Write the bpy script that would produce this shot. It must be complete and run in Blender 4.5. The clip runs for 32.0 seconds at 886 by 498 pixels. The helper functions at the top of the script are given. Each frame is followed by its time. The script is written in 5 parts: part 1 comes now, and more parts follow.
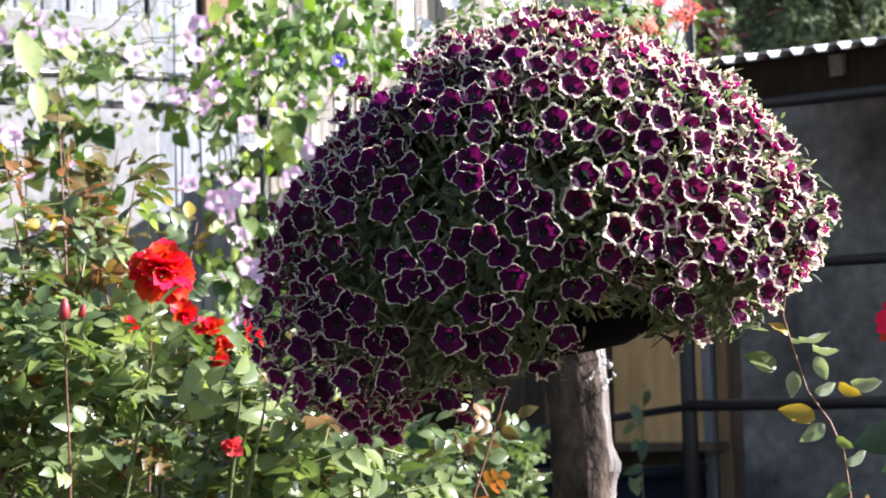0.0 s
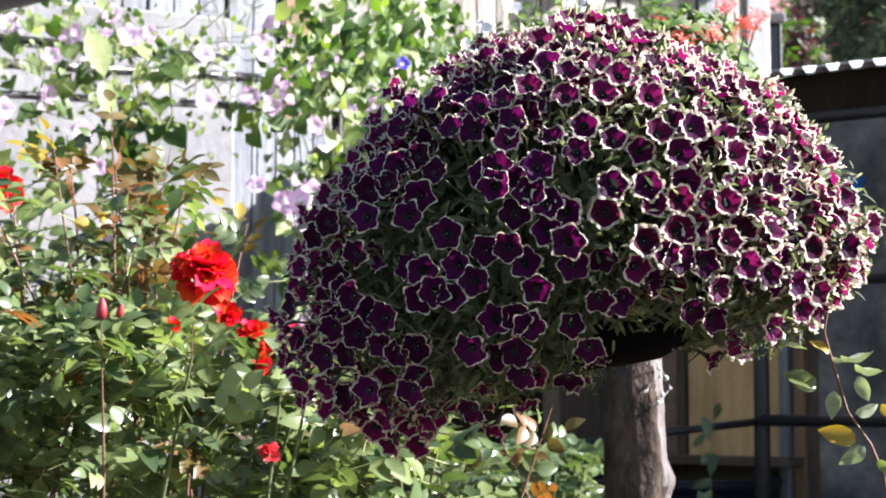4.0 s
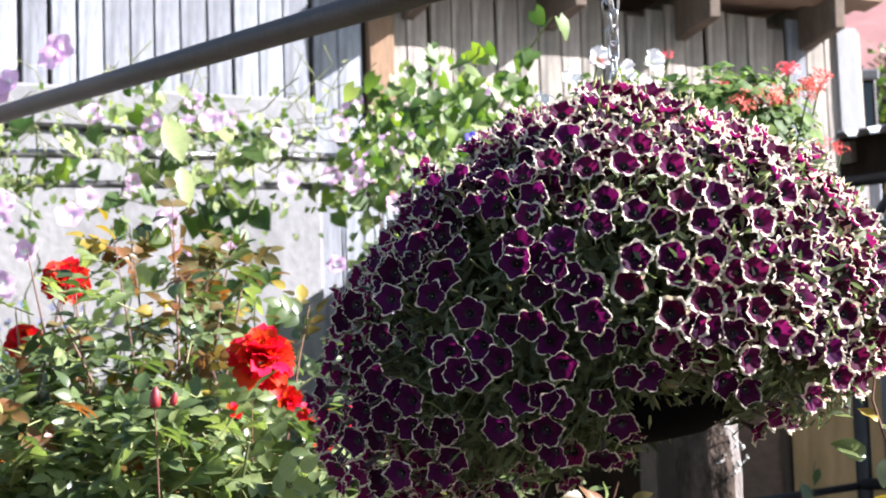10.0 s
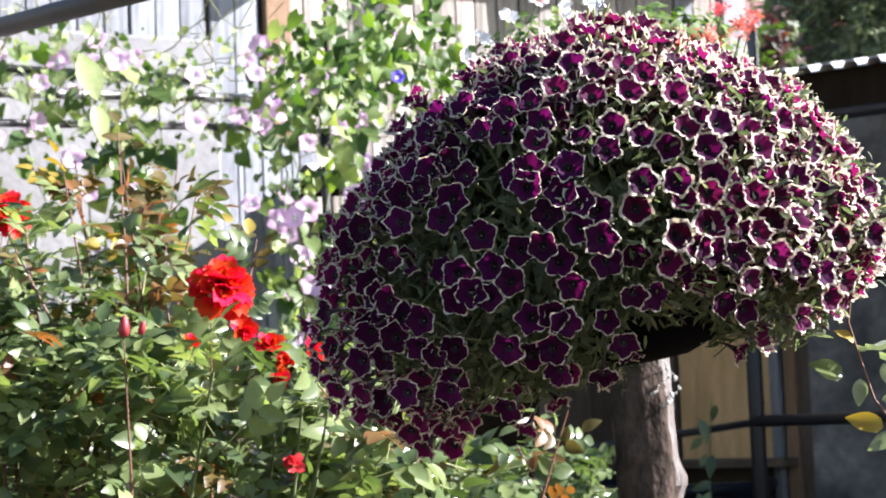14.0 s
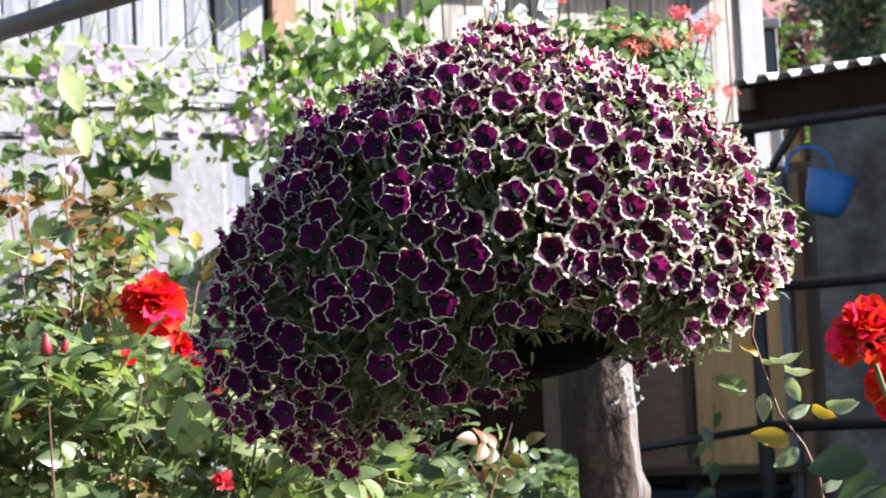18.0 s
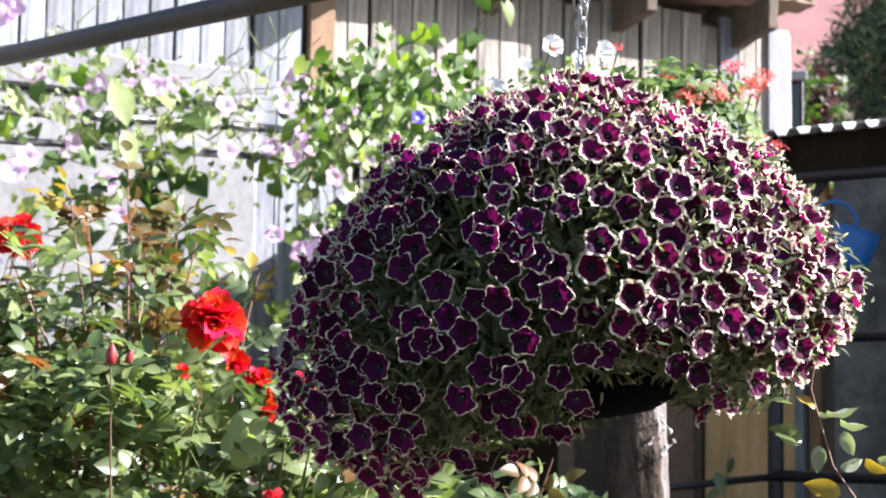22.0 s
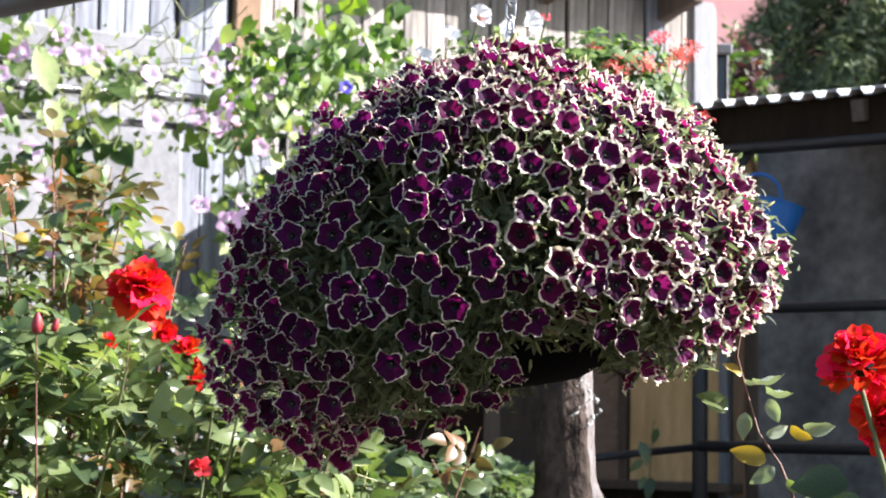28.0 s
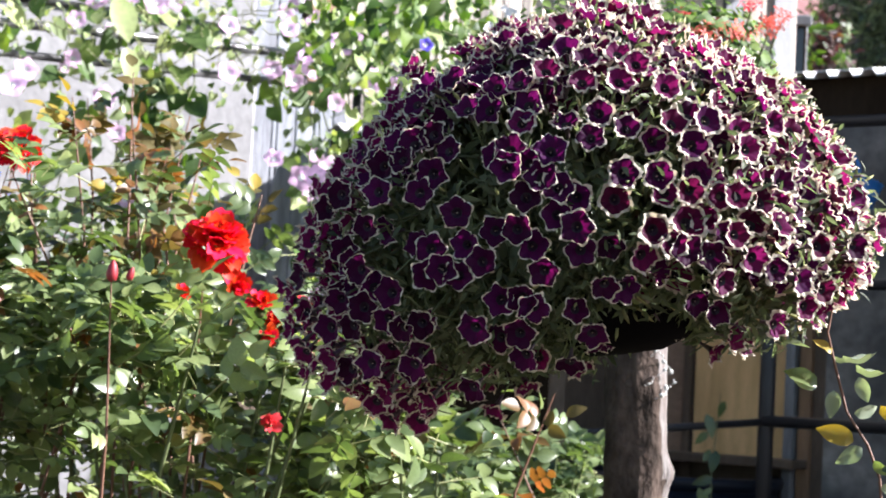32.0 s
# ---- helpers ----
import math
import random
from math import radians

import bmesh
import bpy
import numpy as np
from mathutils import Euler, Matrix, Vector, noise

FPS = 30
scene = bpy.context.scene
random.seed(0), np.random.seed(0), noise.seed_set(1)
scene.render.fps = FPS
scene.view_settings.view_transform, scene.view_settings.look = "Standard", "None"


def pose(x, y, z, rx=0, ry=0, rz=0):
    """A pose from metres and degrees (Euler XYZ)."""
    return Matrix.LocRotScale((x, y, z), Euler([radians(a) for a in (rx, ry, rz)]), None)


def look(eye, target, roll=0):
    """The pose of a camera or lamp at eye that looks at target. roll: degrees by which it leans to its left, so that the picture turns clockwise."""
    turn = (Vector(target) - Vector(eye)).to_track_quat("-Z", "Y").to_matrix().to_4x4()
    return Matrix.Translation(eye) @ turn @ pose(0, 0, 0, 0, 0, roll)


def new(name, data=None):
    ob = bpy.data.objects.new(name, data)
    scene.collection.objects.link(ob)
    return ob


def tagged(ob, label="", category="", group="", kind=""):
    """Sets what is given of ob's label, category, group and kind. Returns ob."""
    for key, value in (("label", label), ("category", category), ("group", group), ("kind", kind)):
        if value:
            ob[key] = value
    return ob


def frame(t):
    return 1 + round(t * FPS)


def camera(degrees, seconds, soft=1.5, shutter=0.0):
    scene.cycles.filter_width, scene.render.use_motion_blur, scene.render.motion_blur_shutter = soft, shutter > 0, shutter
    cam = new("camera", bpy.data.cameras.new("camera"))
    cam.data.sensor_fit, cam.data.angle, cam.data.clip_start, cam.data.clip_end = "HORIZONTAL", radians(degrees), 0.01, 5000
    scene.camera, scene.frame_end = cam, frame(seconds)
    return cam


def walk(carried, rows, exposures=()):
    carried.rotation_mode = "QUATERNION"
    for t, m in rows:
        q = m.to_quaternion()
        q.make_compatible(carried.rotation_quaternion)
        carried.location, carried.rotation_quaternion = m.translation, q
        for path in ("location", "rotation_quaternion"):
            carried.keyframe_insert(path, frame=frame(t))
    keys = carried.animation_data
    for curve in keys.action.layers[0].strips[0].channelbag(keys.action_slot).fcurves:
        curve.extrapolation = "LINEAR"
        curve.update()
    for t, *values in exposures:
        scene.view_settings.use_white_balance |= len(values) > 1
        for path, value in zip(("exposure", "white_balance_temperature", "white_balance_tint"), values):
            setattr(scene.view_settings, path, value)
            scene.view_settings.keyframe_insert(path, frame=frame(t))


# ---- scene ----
cam = camera(26.0, 32.0, soft=1.8)
PATH = [
    (0, (-0.141, -0.044, 1.551), (-0.129, 1.95, 1.696), -1.6),
    (0.5, (-0.148, -0.044, 1.55), (-0.158, 1.951, 1.693), -1.0),
    (1, (-0.149, -0.039, 1.549), (-0.138, 1.955, 1.694), -0.8),
    (1.5, (-0.155, -0.039, 1.544), (-0.146, 1.956, 1.686), -0.3),
    (2, (-0.157, -0.037, 1.546), (-0.151, 1.959, 1.681), -0.2),
    (2.5, (-0.154, -0.034, 1.549), (-0.151, 1.962, 1.683), 0.1),
    (3, (-0.149, -0.027, 1.55), (-0.148, 1.968, 1.691), 0.1),
    (3.5, (-0.107, -0.002, 1.559), (-0.122, 1.992, 1.705), -0.7),
    (4, (-0.038, 0.032, 1.56), (-0.124, 2.024, 1.711), -0.1),
    (4.5, (0.033, 0.066, 1.559), (-0.122, 2.054, 1.711), 0.2),
    (6.5, (0.118, 0.086, 1.578), (-0.097, 2.068, 1.736), -2.7),
    (7, (0.059, 0.106, 1.57), (-0.13, 2.092, 1.713), -2.1),
    (7.5, (-0.077, 0.047, 1.554), (-0.123, 2.042, 1.694), -3.6),
    (8, (-0.175, -0.027, 1.551), (-0.197, 1.968, 1.694), -3.0),
    (8.5, (-0.2, -0.061, 1.545), (-0.214, 1.934, 1.692), -3.0),
    (9, (-0.148, -0.03, 1.549), (-0.171, 1.964, 1.7), -3.9),
    (9.5, (-0.005, 0.032, 1.564), (-0.097, 2.021, 1.754), -2.4),
    (10, (0.095, 0.073, 1.573), (-0.111, 2.05, 1.8), -1.9),
    (10.5, (0.123, 0.107, 1.566), (-0.118, 2.079, 1.798), -2.0),
    (11, (0.135, 0.122, 1.567), (-0.064, 2.099, 1.797), -2.4),
    (11.5, (0.143, 0.118, 1.562), (0.006, 2.101, 1.786), -3.1),
    (12, (0.144, 0.116, 1.55), (-0.007, 2.104, 1.716), -3.8),
    (12.5, (0.132, 0.118, 1.553), (-0.08, 2.1, 1.716), -3.5),
    (13, (0.085, 0.102, 1.551), (-0.073, 2.089, 1.72), -3.3),
    (13.5, (-0.013, 0.061, 1.545), (-0.09, 2.052, 1.716), -2.8),
    (14, (-0.129, -0.011, 1.536), (-0.185, 1.981, 1.705), -2.2),
    (14.5, (-0.155, -0.046, 1.525), (-0.217, 1.948, 1.665), -1.3),
    (16.5, (0.169, 0.108, 1.538), (-0.007, 2.094, 1.686), -5.8),
    (17, (0.189, 0.115, 1.527), (-0.006, 2.101, 1.661), -5.9),
    (17.5, (0.186, 0.105, 1.533), (-0.011, 2.091, 1.665), -5.9),
    (18, (0.141, 0.062, 1.549), (0.023, 2.05, 1.724), -2.7),
    (18.5, (0.066, 0.0, 1.546), (-0.019, 1.989, 1.73), -1.2),
    (19, (0.025, -0.028, 1.544), (-0.068, 1.962, 1.724), 0.0),
    (19.5, (0.016, -0.043, 1.548), (-0.063, 1.947, 1.725), 0.5),
    (20, (0.022, -0.039, 1.549), (-0.089, 1.95, 1.724), 0.8),
    (20.5, (0.029, -0.044, 1.55), (-0.085, 1.945, 1.728), 1.0),
    (21, (0.032, -0.04, 1.553), (-0.08, 1.948, 1.736), 0.5),
    (21.5, (0.027, -0.046, 1.553), (-0.087, 1.941, 1.747), 0.6),
    (22, (0.021, -0.053, 1.555), (-0.096, 1.934, 1.759), 0.8),
    (22.5, (0.019, -0.063, 1.558), (-0.099, 1.92, 1.79), 0.6),
    (23, (0.013, -0.059, 1.559), (-0.106, 1.923, 1.8), 1.0),
    (23.5, (0.021, -0.063, 1.554), (-0.091, 1.923, 1.764), 0.8),
    (24, (0.021, -0.067, 1.551), (-0.065, 1.92, 1.76), 0.7),
    (24.5, (0.012, -0.06, 1.543), (-0.078, 1.928, 1.733), 0.6),
    (25, (0.007, -0.048, 1.542), (-0.087, 1.943, 1.706), 0.8),
    (25.5, (0.008, -0.051, 1.544), (-0.087, 1.94, 1.71), 0.8),
    (27.5, (0.006, -0.054, 1.546), (-0.065, 1.937, 1.715), 1.1),
    (28, (0.015, -0.052, 1.546), (-0.024, 1.939, 1.723), 0.7),
    (28.5, (0.011, -0.05, 1.545), (-0.028, 1.941, 1.725), 0.5),
    (29, (0.012, -0.049, 1.545), (-0.04, 1.942, 1.723), 0.5),
    (29.5, (0.014, -0.052, 1.547), (-0.039, 1.939, 1.727), 0.4),
    (30, (0.01, -0.053, 1.545), (-0.043, 1.937, 1.729), 0.7),
    (30.5, (-0.004, -0.051, 1.542), (-0.059, 1.941, 1.718), 1.0),
    (31, (-0.017, -0.042, 1.542), (-0.079, 1.95, 1.71), 1.4),
    (31.5, (-0.011, -0.038, 1.54), (-0.079, 1.954, 1.705), 0.7),
    (32, (-0.027, 0.015, 1.548), (-0.129, 2.007, 1.684), 3.0),
]
walk(cam, [(t, look(eye, target, roll)) for t, eye, target, roll in PATH])

# ---- depth of field of the long lens ----
cam.data.dof.use_dof = True
cam.data.dof.focus_distance = 2.85
cam.data.dof.aperture_fstop = 12.0

# ---- daylight ----
SUN = Vector((0.93, -0.02, 0.61)).normalized()
world = bpy.data.worlds.new("sky")
scene.world = world
world.use_nodes = True
wn = world.node_tree.nodes
sky = wn.new("ShaderNodeTexSky")
sky.sky_type = "NISHITA"
sky.sun_disc = False
sky.sun_elevation = math.asin(SUN.z)
sky.sun_rotation = math.atan2(SUN.x, SUN.y)
world.node_tree.links.new(sky.outputs[0], wn["Background"].inputs[0])
wn["Background"].inputs[1].default_value = 0.060
sun = new("sun", bpy.data.lights.new("sun", "SUN"))
sun.data.energy = 4.65
sun.data.angle = radians(0.53)
sun.data.color = (1.0, 0.955, 0.985)
sun.matrix_world = look(SUN * 50, (0, 0, 0))
scene.view_settings.exposure = 2.05


# ---- materials ----
def material(name, color, rough=0.7, metal=0.0, vary=0.25, scale=8.0, bump=0.0, bscale=60.0, tint=None,
             island=0.0, objrand=0.0, glow_through=None, stretch=(1, 1, 1), gloss=0.5, amount=0.5, sheen=None):
    """A procedural surface: two noises mix colour and tint, islands or objects vary, fine relief; glow_through: light through a thin petal or leaf."""
    m = bpy.data.materials.new(name)
    m.use_nodes = True
    nt = m.node_tree
    n, li = nt.nodes, nt.links
    b = n["Principled BSDF"]
    tc = n.new("ShaderNodeTexCoord")
    mp = n.new("ShaderNodeMapping")
    mp.inputs["Scale"].default_value = stretch
    li.new(tc.outputs["Object"], mp.inputs["Vector"])
    big = n.new("ShaderNodeTexNoise")
    big.inputs["Scale"].default_value = scale
    big.inputs["Detail"].default_value = 5
    fine = n.new("ShaderNodeTexNoise")
    fine.inputs["Scale"].default_value = bscale
    fine.inputs["Detail"].default_value = 4
    for t in (big, fine):
        li.new(mp.outputs[0], t.inputs["Vector"])
    ramp = n.new("ShaderNodeMapRange")
    ramp.inputs[1].default_value, ramp.inputs[2].default_value = 0.5 - amount * 0.4, 0.5 + amount * 0.4
    li.new(big.outputs[0], ramp.inputs[0])
    mix = n.new("ShaderNodeMix")
    mix.data_type = "RGBA"
    mix.inputs[6].default_value = (*color, 1)
    mix.inputs[7].default_value = (*(tint or [c * (1 - vary) for c in color]), 1)
    li.new(ramp.outputs[0], mix.inputs[0])
    hsv = n.new("ShaderNodeHueSaturation")
    li.new(mix.outputs[2], hsv.inputs["Color"])
    val = n.new("ShaderNodeMapRange")
    val.inputs[3].default_value, val.inputs[4].default_value = 1 - vary, 1 + vary
    li.new(fine.outputs[0], val.inputs[0])
    last = val.outputs[0]
    if island or objrand:
        src = n.new("ShaderNodeObjectInfo").outputs["Random"]
        if island:
            both, wrap = n.new("ShaderNodeMath"), n.new("ShaderNodeMath")
            wrap.operation = "FRACT"
            li.new(n.new("ShaderNodeNewGeometry").outputs["Random Per Island"], both.inputs[0])
            li.new(src, both.inputs[1])
            li.new(both.outputs[0], wrap.inputs[0])
            src = wrap.outputs[0]
        k = island or objrand
        r = n.new("ShaderNodeMapRange")
        r.inputs[3].default_value, r.inputs[4].default_value = 1 - k, 1 + k
        li.new(src, r.inputs[0])
        mul = n.new("ShaderNodeMath")
        mul.operation = "MULTIPLY"
        li.new(last, mul.inputs[0])
        li.new(r.outputs[0], mul.inputs[1])
        last = mul.outputs[0]
        hue = n.new("ShaderNodeMapRange")
        hue.inputs[3].default_value, hue.inputs[4].default_value = 0.5 + 0.05 * k, 0.5 - 0.05 * k
        li.new(src, hue.inputs[0])
        li.new(hue.outputs[0], hsv.inputs["Hue"])
    li.new(last, hsv.inputs["Value"])
    li.new(hsv.outputs[0], b.inputs["Base Color"])
    b.inputs["Roughness"].default_value = rough
    b.inputs["Metallic"].default_value = metal
    b.inputs["Specular IOR Level"].default_value = gloss
    if sheen:
        b.inputs["Sheen Weight"].default_value = sheen[0]
        b.inputs["Sheen Roughness"].default_value = 0.45
        b.inputs["Sheen Tint"].default_value = (*sheen[1], 1)
    if bump:
        bp = n.new("ShaderNodeBump")
        bp.inputs["Strength"].default_value = bump
        bp.inputs["Distance"].default_value = 0.01
        li.new(fine.outputs[0], bp.inputs["Height"])
        li.new(bp.outputs[0], b.inputs["Normal"])
    if glow_through:
        tr = n.new("ShaderNodeBsdfTranslucent")
        gl = n.new("ShaderNodeMix")
        gl.data_type, gl.blend_type = "RGBA", "MULTIPLY"
        gl.inputs[0].default_value = 1.0
        gl.inputs[7].default_value = (*glow_through[1], 1)
        li.new(hsv.outputs[0], gl.inputs[6])
        li.new(gl.outputs[2], tr.inputs["Color"])
        ms = n.new("ShaderNodeMixShader")
        ms.inputs[0].default_value = glow_through[0]
        li.new(b.outputs[0], ms.inputs[1])
        li.new(tr.outputs[0], ms.inputs[2])
        li.new(ms.outputs[0], n["Material Output"].inputs[0])
    return m


